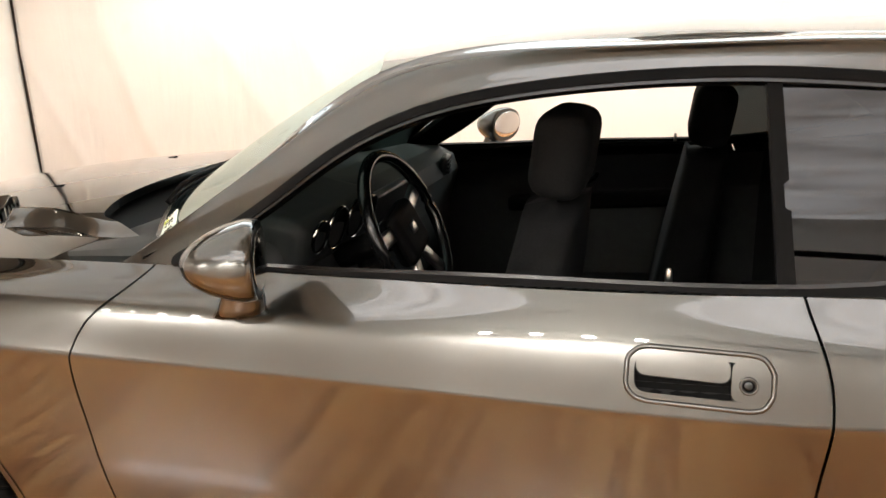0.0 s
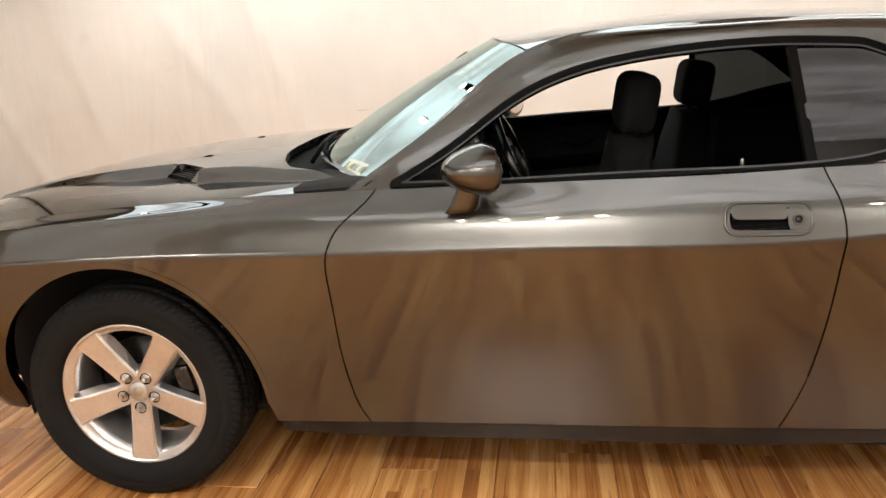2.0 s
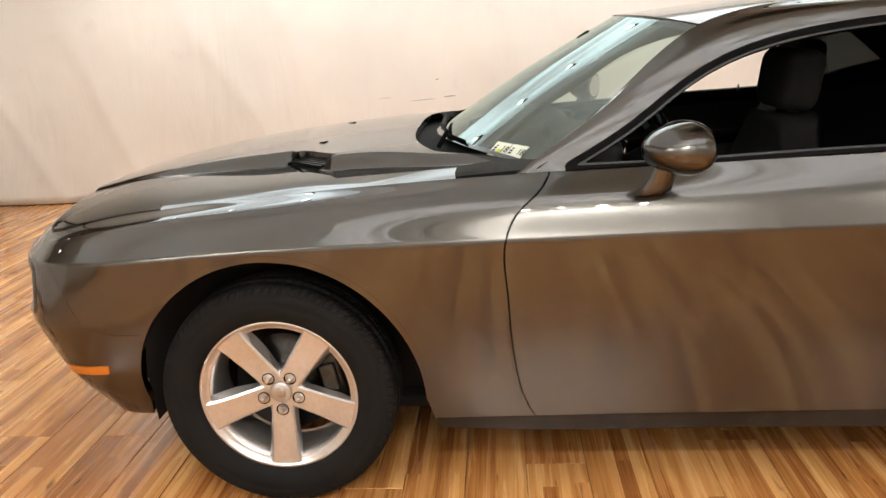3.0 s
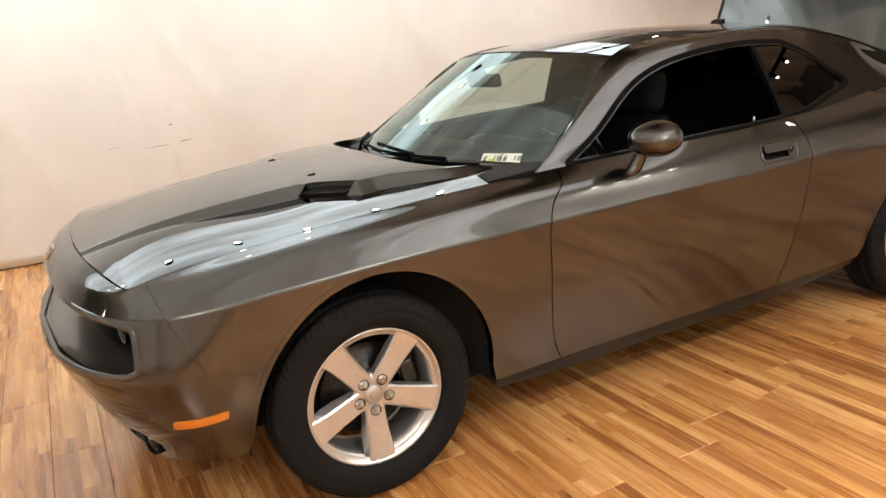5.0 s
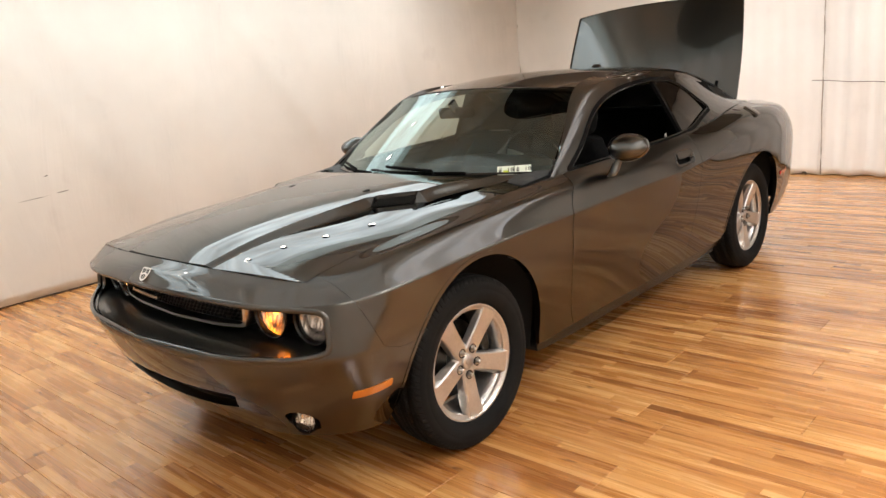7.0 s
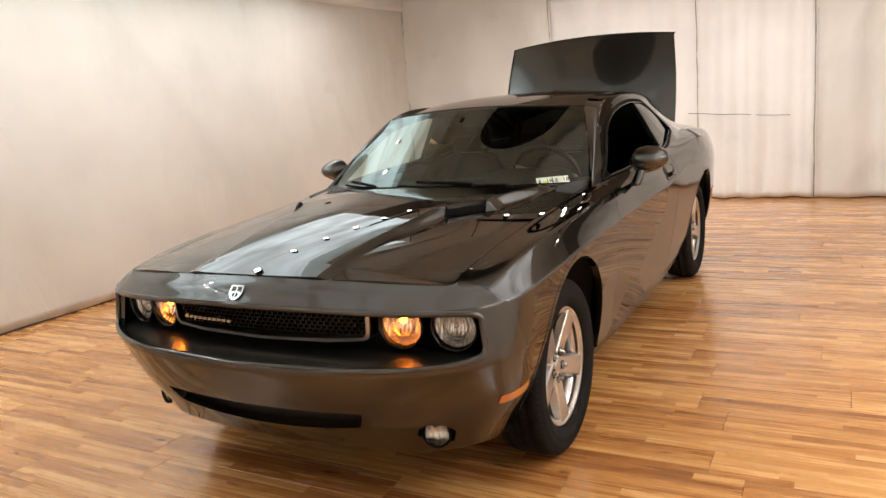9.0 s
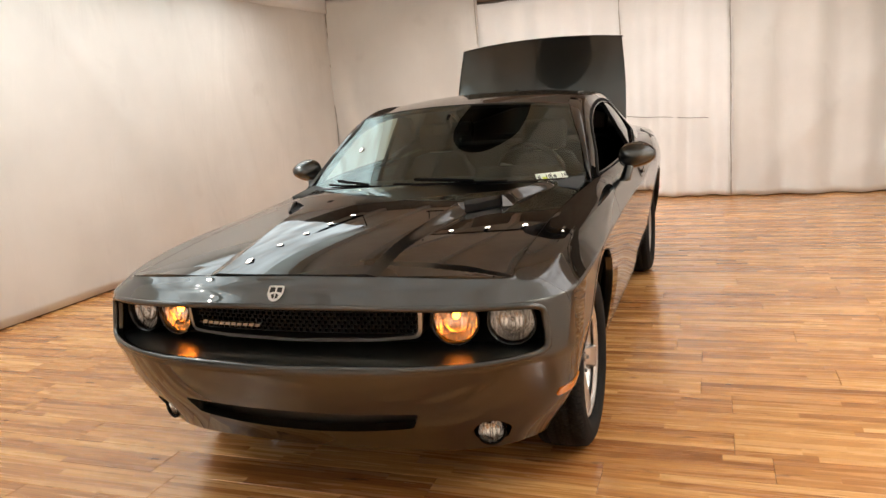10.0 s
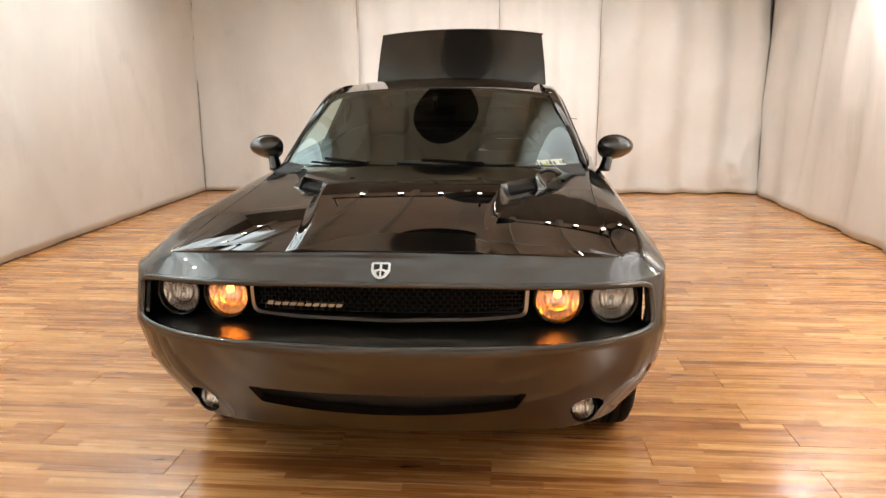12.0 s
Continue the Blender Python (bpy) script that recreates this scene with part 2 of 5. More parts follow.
class Loft:
    """A skin over level lines that run along the car; u along, v across the levels. Negative u mirrors in x when symmetric."""

    def __init__(self, levels, crease, guide=2, fix=None, mirror=False, us=None):
        levels = [np.asarray(line, float) for line in levels]
        g = levels[guide]
        self.us = np.concatenate([[0], np.cumsum(np.linalg.norm(np.diff(g, axis=0), axis=1))]) if us is None else np.asarray(us, float)
        if mirror:
            flip = np.array([-1, 1, 1])
            ts = np.concatenate([-self.us[:0:-1], self.us])
            self.lines = [spline(ts, np.concatenate([line[:0:-1] * flip, line])) for line in levels]
        else:
            self.lines = [spline(self.us, line) for line in levels]
        self.crease, self.fix = crease, fix

    def __call__(self, uv):
        uv = np.asarray(uv, float)
        u, v = uv[:, 0], uv[:, 1]
        p = np.stack([line(u) for line in self.lines])
        k_max = len(p) - 1
        d = np.diff(p, axis=0)
        h = np.linalg.norm(d, axis=2, keepdims=True) + 1e-9
        d = d / h
        below, above = np.empty_like(p), np.empty_like(p)
        below[0] = above[0] = d[0]
        below[-1] = above[-1] = d[-1]
        for k in range(1, k_max):
            m = (d[k - 1] * h[k] + d[k] * h[k - 1]) / (h[k] + h[k - 1])
            c = self.crease[k](u)[:, None] if callable(self.crease[k]) else self.crease[k]
            below[k], above[k] = m + c * (d[k - 1] - m), m + c * (d[k] - m)
        k = np.clip(np.floor(v).astype(int), 0, k_max - 1)
        i = np.arange(len(u))
        s = (v - k)[:, None]
        hh = h[k, i]
        out = (2 * s ** 3 - 3 * s ** 2 + 1) * p[k, i] + (s ** 3 - 2 * s ** 2 + s) * hh * above[k, i] \
            + (3 * s ** 2 - 2 * s ** 3) * p[k + 1, i] + (s ** 3 - s ** 2) * hh * below[k + 1, i]
        return self.fix(out, uv) if self.fix else out

    def near_y(self, y, v=2.0, low=None, high=None):
        """u where the line at height v passes y on the flank."""
        low, high = (self.us[3] if low is None else low), (self.us[-2] if high is None else high)
        us = np.linspace(low, high, 4000)
        ys = self(np.stack([us, np.full_like(us, v)], 1))[:, 1]
        return float(us[np.argmin(abs(ys - y))])


def normals_at(surface, uv, outward):
    e = 1e-3
    uv = np.asarray(uv, float)
    du = surface(uv + [e, 0]) - surface(uv - [e, 0])
    dv = surface(uv + [0, e]) - surface(uv - [0, e])
    n = np.cross(du, dv)
    n /= np.linalg.norm(n, axis=1, keepdims=True) + 1e-12
    return n * outward


def skin(surface, us, vs, clips=(), outward=1):
    """Grid over the surface, cut along the zero lines of the clip functions (kept where positive)."""
    us, vs = np.asarray(us, float), np.asarray(vs, float)
    uv = np.stack(np.meshgrid(us, vs, indexing="ij"), -1).reshape(-1, 2)
    w = len(vs)
    polys = [(i * w + j, (i + 1) * w + j, (i + 1) * w + j + 1, i * w + j + 1) for i in range(len(us) - 1) for j in range(w - 1)]
    for fn in clips:
        f = fn(surface(uv), uv)
        edges = {}
        for p in polys:
            for a, b in zip(p, p[1:] + p[:1]):
                if (f[a] > 0) != (f[b] > 0):
                    edges.setdefault((min(a, b), max(a, b)), len(edges))
        if edges:
            keys = np.array(list(edges))
            a, b = uv[keys[:, 0]], uv[keys[:, 1]]
            lo, hi = np.zeros(len(a)), np.ones(len(a))
            sign = f[keys[:, 0]] > 0
            for _ in range(14):
                mid = (lo + hi) / 2
                q = a + (b - a) * mid[:, None]
                same = (fn(surface(q), q) > 0) == sign
                lo, hi = np.where(same, mid, lo), np.where(same, hi, mid)
            start = len(uv)
            uv = np.concatenate([uv, a + (b - a) * ((lo + hi) / 2)[:, None]])
            f = np.concatenate([f, np.zeros(len(a))])
        out = []
        for p in polys:
            keep = []
            for a, b in zip(p, p[1:] + p[:1]):
                if f[a] > 0:
                    keep.append(a)
                key = (min(a, b), max(a, b))
                if key in edges and (f[a] > 0) != (f[b] > 0):
                    keep.append(start + edges[key])
            if len(keep) > 2:
                out.append(tuple(keep))
        polys = out
    used = sorted({i for p in polys for i in p})
    index = {old: k for k, old in enumerate(used)}
    uv = uv[used]
    polys = [tuple(index[i] for i in p) for p in polys]
    return uv, polys


def panel(name, surface, us, vs, mat, parent, clips=(), outward=1, lip=0.012, label="", offset=0.0, sides=(1,), crown=0.003):
    """One pressed sheet with a rolled edge; sides: 1 as built, -1 mirrored in x."""
    uv, polys = skin(surface, us, vs, clips, outward)
    p, n = surface(uv), normals_at(surface, uv, outward)
    p = p + n * offset
    verts, norms, faces = list(p), list(n), list(polys)
    if lip:
        count = {}
        for f in polys:
            for a, b in zip(f, f[1:] + f[:1]):
                count[(a, b)] = count.get((a, b), 0) + 1
        for (a, b) in list(count):
            if (b, a) in count:
                continue
            d = p[b] - p[a]
            side = np.cross(d, n[a]) * outward
            length = np.linalg.norm(side)
            if length < 1e-9:
                continue
            side /= length
            k = len(verts)
            verts += [p[a], p[b], p[b] - n[b] * lip, p[a] - n[a] * lip]
            norms += [side] * 4
            faces.append((k + 1, k, k + 3, k + 2))
    made = []
    for s in sides:
        flip = np.array([s, 1, 1])
        # winding must agree with the outward normals
        f0 = polys[0]
        t = np.cross(p[f0[1]] - p[f0[0]], p[f0[2]] - p[f0[0]])
        turn = (np.dot(t, n[f0[0]]) < 0) != (s < 0)
        fs = [f[::-1] for f in faces] if turn else faces
        made.append(link_mesh(name, np.array(verts) * flip, fs, mat, parent, np.array(norms) * flip, label))
    return made


def polyline_side(points, axis=(1, 2)):
    """Signed distance to a polyline in two coordinates: positive to its left as it runs."""
    pts = np.asarray(points, float)

    def f(p, uv=None):
        q = p[:, list(axis)]
        best, sign = np.full(len(q), 1e9), np.ones(len(q))
        for a, b in zip(pts, pts[1:]):
            d = b - a
            t = np.clip(((q - a) @ d) / (d @ d), 0, 1)
            g = q - (a + t[:, None] * d)
            dist = np.hypot(g[:, 0], g[:, 1])
            s = np.sign(d[0] * (q[:, 1] - a[1]) - d[1] * (q[:, 0] - a[0]))
            closer = dist < best - 1e-9
            best, sign = np.where(closer, dist, best), np.where(closer, s, sign)
        return best * sign
    return f


def smooth_line(points, steps=8):
    pts = np.asarray(points, float)
    ts = np.concatenate([[0], np.cumsum(np.linalg.norm(np.diff(pts, axis=0), axis=1))])
    return spline(ts, pts)(np.linspace(0, ts[-1], steps * (len(pts) - 1) + 1))


def inside(outline, axis=(1, 2)):
    """Signed distance to a closed outline: positive inside."""
    pts = np.asarray(outline, float)

    def f(p, uv=None):
        q = p[:, list(axis)]
        best, odd = np.full(len(q), 1e9), np.zeros(len(q), bool)
        for a, b in zip(pts, np.roll(pts, -1, 0)):
            d = b - a
            t = np.clip(((q - a) @ d) / (d @ d + 1e-12), 0, 1)
            g = q - (a + t[:, None] * d)
            best = np.minimum(best, np.hypot(g[:, 0], g[:, 1]))
            cross = (a[1] > q[:, 1]) != (b[1] > q[:, 1])
            with np.errstate(divide="ignore", invalid="ignore"):
                xs = a[0] + (q[:, 1] - a[1]) * (d[0] / (d[1] if d[1] else 1e-12))
            odd ^= cross & (q[:, 0] < xs)
        return np.where(odd, best, -best)
    return f


def away(f, gap):
    return lambda p, uv=None: f(p, uv) - gap


def neg(f, gap=0.0):
    return lambda p, uv=None: -f(p, uv) - gap


def rounded(outline, radius=0.02, steps=4):
    """Round the corners of a closed 2D outline."""
    pts = [Vector(p) for p in outline]
    out = []
    for i, p in enumerate(pts):
        a, b = pts[i - 1], pts[(i + 1) % len(pts)]
        ra = min(radius, (a - p).length * 0.45)
        rb = min(radius, (b - p).length * 0.45)
        p0, p1 = p + (a - p).normalized() * ra, p + (b - p).normalized() * rb
        for k in range(steps + 1):
            t = k / steps
            out.append(tuple(p0 * (1 - t) ** 2 + p * 2 * t * (1 - t) + p1 * t ** 2))
    return out

# ---------------------------------------------------------------- the room
X0, X1, Y0, Y1 = -3.72, 3.62, -4.12, 6.78
CLOTH_TOP = 2.86


def backdrop_cloth(name, tone):
    """Cream cloth: weave, large uneven soiling, faint smears."""
    m = material(name, tone, 0.92)
    n, l, b = nodes_of(m)
    co = n.new("ShaderNodeNewGeometry")
    big, mid, fine, smear = (n.new("ShaderNodeTexNoise") for _ in range(4))
    for tex, scale, detail in ((big, .9, 4), (mid, 5, 6), (fine, 420, 2), (smear, 2.2, 8)):
        tex.inputs["Scale"].default_value, tex.inputs["Detail"].default_value = scale, detail
        l.new(co.outputs["Position"], tex.inputs["Vector"])
    ramp = n.new("ShaderNodeValToRGB")
    ramp.color_ramp.elements[0].position, ramp.color_ramp.elements[1].position = .3, .7
    ramp.color_ramp.elements[0].color = (*[c * .90 for c in tone], 1)
    ramp.color_ramp.elements[1].color = (*[min(1, c * 1.06) for c in tone], 1)
    l.new(big.outputs["Fac"], ramp.inputs["Fac"])
    dirt = n.new("ShaderNodeValToRGB")
    dirt.color_ramp.elements[0].position, dirt.color_ramp.elements[1].position = .64, .86
    dirt.color_ramp.elements[0].color, dirt.color_ramp.elements[1].color = (1, 1, 1, 1), (.84, .83, .82, 1)
    l.new(smear.outputs["Fac"], dirt.inputs["Fac"])
    mul = n.new("ShaderNodeMixRGB")
    mul.blend_type = "MULTIPLY"
    mul.inputs["Fac"].default_value = 1
    l.new(ramp.outputs["Color"], mul.inputs[1])
    l.new(dirt.outputs["Color"], mul.inputs[2])
    l.new(mul.outputs["Color"], b.inputs["Base Color"])
    fold, fold_map, b0 = n.new("ShaderNodeTexNoise"), n.new("ShaderNodeMapping"), n.new("ShaderNodeBump")
    fold_map.inputs["Scale"].default_value = (2.2, 2.2, .5)
    fold_map.inputs["Rotation"].default_value = (.35, .25, 0)
    fold.inputs["Scale"].default_value, fold.inputs["Detail"].default_value, fold.inputs["Distortion"].default_value = 1.3, 5, .8
    l.new(co.outputs["Position"], fold_map.inputs["Vector"])
    l.new(fold_map.outputs["Vector"], fold.inputs["Vector"])
    b0.inputs["Strength"].default_value, b0.inputs["Distance"].default_value = .35, .05
    l.new(fold.outputs["Fac"], b0.inputs["Height"])
    b1, b2 = n.new("ShaderNodeBump"), n.new("ShaderNodeBump")
    l.new(b0.outputs["Normal"], b1.inputs["Normal"])
    b1.inputs["Strength"].default_value, b1.inputs["Distance"].default_value = .25, .012
    b2.inputs["Strength"].default_value, b2.inputs["Distance"].default_value = .25, .001
    l.new(mid.outputs["Fac"], b1.inputs["Height"])
    l.new(fine.outputs["Fac"], b2.inputs["Height"])
    l.new(b1.outputs["Normal"], b2.inputs["Normal"])
    l.new(b2.outputs["Normal"], b.inputs["Normal"])
    return m


CREAM = backdrop_cloth("cream_backdrop_cloth", (0.78, 0.762, 0.725))
WHITE_CLOTH = backdrop_cloth("white_backdrop_cloth", (0.88, 0.875, 0.86))
PLASTER = grain(material("brown_wall_boards", (0.10, 0.08, 0.06), 0.8), 5, (0.19, 0.16, 0.13), (0.27, 0.235, 0.20), bump=.1)
CEIL = grain(material("ceiling_boards", (0.74, 0.71, 0.66), 0.8), 4, (0.70, 0.67, 0.62), (0.80, 0.775, 0.73))
TIMBER = grain(material("brown_timber", (0.16, 0.09, 0.05), 0.6), 30, (0.10, 0.055, 0.03), (0.20, 0.12, 0.07), stretch=(.1, 1, 1))
DARK_TRIM = grain(material("dark_base_trim", (0.05, 0.035, 0.025), 0.6), 20, (0.03, 0.022, 0.016), (0.07, 0.05, 0.035))


def floor_material():
    m = material("strip_bamboo_laminate", (0.5, 0.3, 0.12), 0.27, 0, 0.55)
    n, l, b = nodes_of(m)
    b.inputs["Coat Roughness"].default_value = 0.15

    def math_node(op, a, c=None, d=None):
        k = n.new("ShaderNodeMath")
        k.operation = op
        for slot, v in enumerate((a, c, d)):
            if v is None:
                continue
            if isinstance(v, (int, float)):
                k.inputs[slot].default_value = v
            else:
                l.new(v, k.inputs[slot])
        return k.outputs[0]

    geo, info = n.new("ShaderNodeNewGeometry"), n.new("ShaderNodeObjectInfo")
    sep = n.new("ShaderNodeSeparateXYZ")
    l.new(geo.outputs["Position"], sep.inputs[0])
    rnd = math_node("FRACT", math_node("ADD", info.outputs["Random"], geo.outputs["Random Per Island"]))
    row = math_node("FLOOR", math_node("DIVIDE", sep.outputs["Y"], .0485))
    hash_row = n.new("ShaderNodeTexWhiteNoise")
    hash_row.noise_dimensions = "1D"
    l.new(row, hash_row.inputs["W"])
    along = math_node("FLOOR", math_node("ADD", math_node("DIVIDE", sep.outputs["X"], .95), math_node("MULTIPLY", hash_row.outputs["Value"], 7.3)))
    cell = n.new("ShaderNodeCombineXYZ")
    l.new(row, cell.inputs[0])
    l.new(along, cell.inputs[1])
    l.new(math_node("MULTIPLY", rnd, 50), cell.inputs[2])
    tone = n.new("ShaderNodeTexWhiteNoise")
    l.new(cell.outputs[0], tone.inputs["Vector"])
    shift = n.new("ShaderNodeCombineXYZ")
    l.new(math_node("MULTIPLY", rnd, 31), shift.inputs[0])
    l.new(math_node("MULTIPLY", tone.outputs["Value"], 9), shift.inputs[2])
    pos = n.new("ShaderNodeVectorMath")
    l.new(geo.outputs["Position"], pos.inputs[0])
    l.new(shift.outputs[0], pos.inputs[1])
    streaks = []
    for scale, stretch, detail in ((3.2, (.55, 9, 1), 5), (11, (.30, 20, 1), 5), (9, (.55, 3.6, 1), 3)):
        mp = n.new("ShaderNodeMapping")
        mp.inputs["Scale"].default_value = stretch
        l.new(pos.outputs[0], mp.inputs["Vector"])
        t = n.new("ShaderNodeTexNoise")
        t.inputs["Scale"].default_value, t.inputs["Detail"].default_value = scale, detail
        t.inputs["Distortion"].default_value = .4
        l.new(mp.outputs["Vector"], t.inputs["Vector"])
        streaks.append(t.outputs["Fac"])
    mixv = math_node("ADD", math_node("MULTIPLY", tone.outputs["Value"], .34), math_node("ADD", math_node("MULTIPLY", streaks[0], .56), math_node("MULTIPLY", streaks[1], .60)))
    mixv = math_node("ADD", mixv, math_node("MULTIPLY", rnd, .10))
    mixv = math_node("MULTIPLY_ADD", mixv, 1.32, -.381)
    ramp = n.new("ShaderNodeValToRGB")
    e = ramp.color_ramp.elements
    e[0].position, e[0].color = .36, (.270, .098, .026, 1)
    e[1].position, e[1].color = 1.0, (.76, .430, .165, 1)
    for at, c in ((.54, (.42, .172, .047, 1)), (.70, (.545, .250, .074, 1)), (.86, (.655, .335, .110, 1))):
        k = e.new(at)
        k.color = c
    l.new(mixv, ramp.inputs["Fac"])
    knots = n.new("ShaderNodeValToRGB")
    knots.color_ramp.elements[0].position, knots.color_ramp.elements[1].position = .66, .74
    knots.color_ramp.elements[0].color, knots.color_ramp.elements[1].color = (1, 1, 1, 1), (.36, .27, .21, 1)
    l.new(streaks[2], knots.inputs["Fac"])
    mul = n.new("ShaderNodeMixRGB")
    mul.blend_type, mul.inputs["Fac"].default_value = "MULTIPLY", 1
    l.new(ramp.outputs["Color"], mul.inputs[1])
    l.new(knots.outputs["Color"], mul.inputs[2])
    l.new(mul.outputs["Color"], b.inputs["Base Color"])
    rough = n.new("ShaderNodeMapRange")
    rough.inputs["To Min"].default_value, rough.inputs["To Max"].default_value = .20, .34
    l.new(streaks[0], rough.inputs["Value"])
    l.new(rough.outputs[0], b.inputs["Roughness"])
    bump = n.new("ShaderNodeBump")
    bump.inputs["Strength"].default_value, bump.inputs["Distance"].default_value = .12, .002
    l.new(streaks[1], bump.inputs["Height"])
    l.new(bump.outputs["Normal"], b.inputs["Normal"])
    return m


FLOORWOOD = floor_material()

bm = bmesh.new()
add_box(bm, (X1 - X0 + .3, Y1 - Y0 + .3, .1), ((X0 + X1) / 2, (Y0 + Y1) / 2, -.062))
floor = tagged(part("floor", bm, DARK_TRIM, smooth=False), "honey-coloured strip bamboo laminate floor", "floor", kind="structure")
for name, size, at in (("wall_west", (.12, Y1 - Y0, 3.9), (X0 - .06, (Y0 + Y1) / 2, 1.95)), ("wall_north", (X1 - X0 + .24, .12, 3.9), ((X0 + X1) / 2, Y1 + .06, 1.95)),
                       ("wall_east", (.12, Y1 - Y0, 3.9), (X1 + .06, (Y0 + Y1) / 2, 1.95)), ("wall_south", (X1 - X0 + .24, .12, 3.9), ((X0 + X1) / 2, Y0 - .06, 1.95))):
    bm = bmesh.new()
    add_box(bm, size, at)
    tagged(part(name, bm, PLASTER, smooth=False), "brown boarded studio wall behind the cloths", "wall", kind="structure")
bm = bmesh.new()
add_box(bm, (X1 - X0, Y1 - Y0, .1), ((X0 + X1) / 2, (Y0 + Y1) / 2, 3.72))
for k in range(9):
    add_box(bm, (.10, Y1 - Y0, .16), (X0 + .45 + .81 * k, (Y0 + Y1) / 2, 3.59))
tagged(part("ceiling", bm, CEIL, smooth=False), "pale boarded ceiling with joists", "ceiling", kind="structure")
for name, size, at in (("baseboard_west", (.03, Y1 - Y0, .012), (X0 + .040, (Y0 + Y1) / 2, .006)), ("baseboard_east", (.03, Y1 - Y0, .012), (X1 - .040, (Y0 + Y1) / 2, .006)),
                       ("baseboard_north", (X1 - X0 - .12, .03, .03), ((X0 + X1) / 2, Y1 - .025, .015)), ("baseboard_south", (X1 - X0 - .12, .03, .03), ((X0 + X1) / 2, Y0 + .025, .015))):
    bm = bmesh.new()
    add_box(bm, size, at, (0, 0, 0), .004)
    tagged(part(name, bm, DARK_TRIM, smooth=False), "dark strip along the foot of the wall", "trim", kind="structure")


# ------------------------------------------------ hanging cloths
def hang(name, a, b, low, high, mat, label, pleat=.012, wave=.9, seed=0, drape=0.0, lean=0.0, step=.045, foot=0.0, bunch=None):
    """A hanging cloth from a to b in plan; folds fade and wander downwards. Its inner side is to the left of a to b."""
    a, b = Vector((*a, 0)), Vector((*b, 0))
    run = b - a
    length = run.length
    run.normalize()
    inward = Vector((-run.y, run.x, 0))
    nu, nv = max(4, int(length / step)), int((high - low) / .07)
    verts = []
    for i in range(nu + 1):
        for j in range(nv + 1):
            s, t = length * i / nu, j / nv
            z = low + (high - low) * t
            off = pleat * math.sin(2 * math.pi * (s / wave) + 2.2 * noise.noise((s * .5, z * .5, seed))) * (.45 + .9 * noise.noise((s * .35, z * .25, seed + 5)) + .4)
            off += 1.1 * pleat * noise.noise((s * 2.6, z * .33, seed + 9))
            ridge = 1 - abs(noise.noise((s * 1.1 + z * lean, z * .22 - s * .1, seed + 20))) * 4
            off += drape * max(0, ridge) ** 2
            off += foot * max(0, 1 - t * 3.5) ** 2 * (1 + .7 * noise.noise((s * 3, z * 3, seed + 31)))
            if bunch:
                d2 = ((s - bunch[0]) / bunch[2]) ** 2 + ((z - bunch[1]) / bunch[3]) ** 2
                if d2 < 4:
                    off += .09 * math.exp(-d2 * 1.3) * (1 + 1.1 * noise.noise((s * 9, z * 9, seed + 40)))
            sway = .010 * noise.noise((s * 1.7, seed + 3, 0)) if j == 0 else 0
            verts.append(a + run * s + inward * (.03 + off) + Vector((0, 0, z + sway)))
    w = nv + 1
    faces = [(i * w + j, (i + 1) * w + j, (i + 1) * w + j + 1, i * w + j + 1) for i in range(nu) for j in range(nv)]
    bm = bmesh.new()
    vs = [bm.verts.new(v) for v in verts]
    for f in faces:
        bm.faces.new([vs[k] for k in f])
    ob = part(name, bm, mat)
    thick = ob.modifiers.new("thickness", "SOLIDIFY")
    thick.thickness, thick.offset = .004, 0
    return tagged(ob, label, "curtain", "backdrop cloths")


west = hang("backdrop_cloth", (X0 + .02, 6.66), (X0 + .02, -4.02), .013, CLOTH_TOP, CREAM, "large cream cloth stretched along the wall with faint slanting creases", .006, 1.7, 3, .016, -.45)
hang("backdrop_cloth", (-1.50, 6.70), (-3.69, 6.70), .012, CLOTH_TOP, CREAM, "plain cream cloth hanging flat in the corner", .034, 1.0, 11, .03, .25)
hang("backdrop_cloth", (.32, 6.74), (-1.56, 6.74), .012, 2.56, WHITE_CLOTH, "white cloth hung lower under a timber rail", .034, .34, 17, .008)
hang("backdrop_cloth", (1.56, 6.72), (.24, 6.72), .012, CLOTH_TOP, WHITE_CLOTH, "white gathered cloth with vertical folds", .048, .30, 23, .008)
hang("backdrop_cloth", (3.58, 6.69), (1.50, 6.69), .012, CLOTH_TOP, CREAM, "cream cloth with deep folds bunched at its foot", .066, .52, 29, .03, .8, .03, .02, (.33, .30, .16, .22))
hang("backdrop_cloth", (X1 - .02, -4.02), (X1 - .02, 6.66), .013, 3.52, CREAM, "cream cloth along the wall with a soiled hem", .020, .85, 37, .03, .3, .045, .02)
hang("backdrop_cloth", (-3.66, -4.08), (3.56, -4.08), .012, CLOTH_TOP, CREAM, "cream cloth with soft vertical folds", .028, .62, 41, .02, .3)
hang("valance", (X0 + .06, 6.64), (X0 + .06, 3.3), 2.68, 3.05, WHITE_CLOTH, "white header cloth over the top of the backdrop", .008, .8, 47, 0)

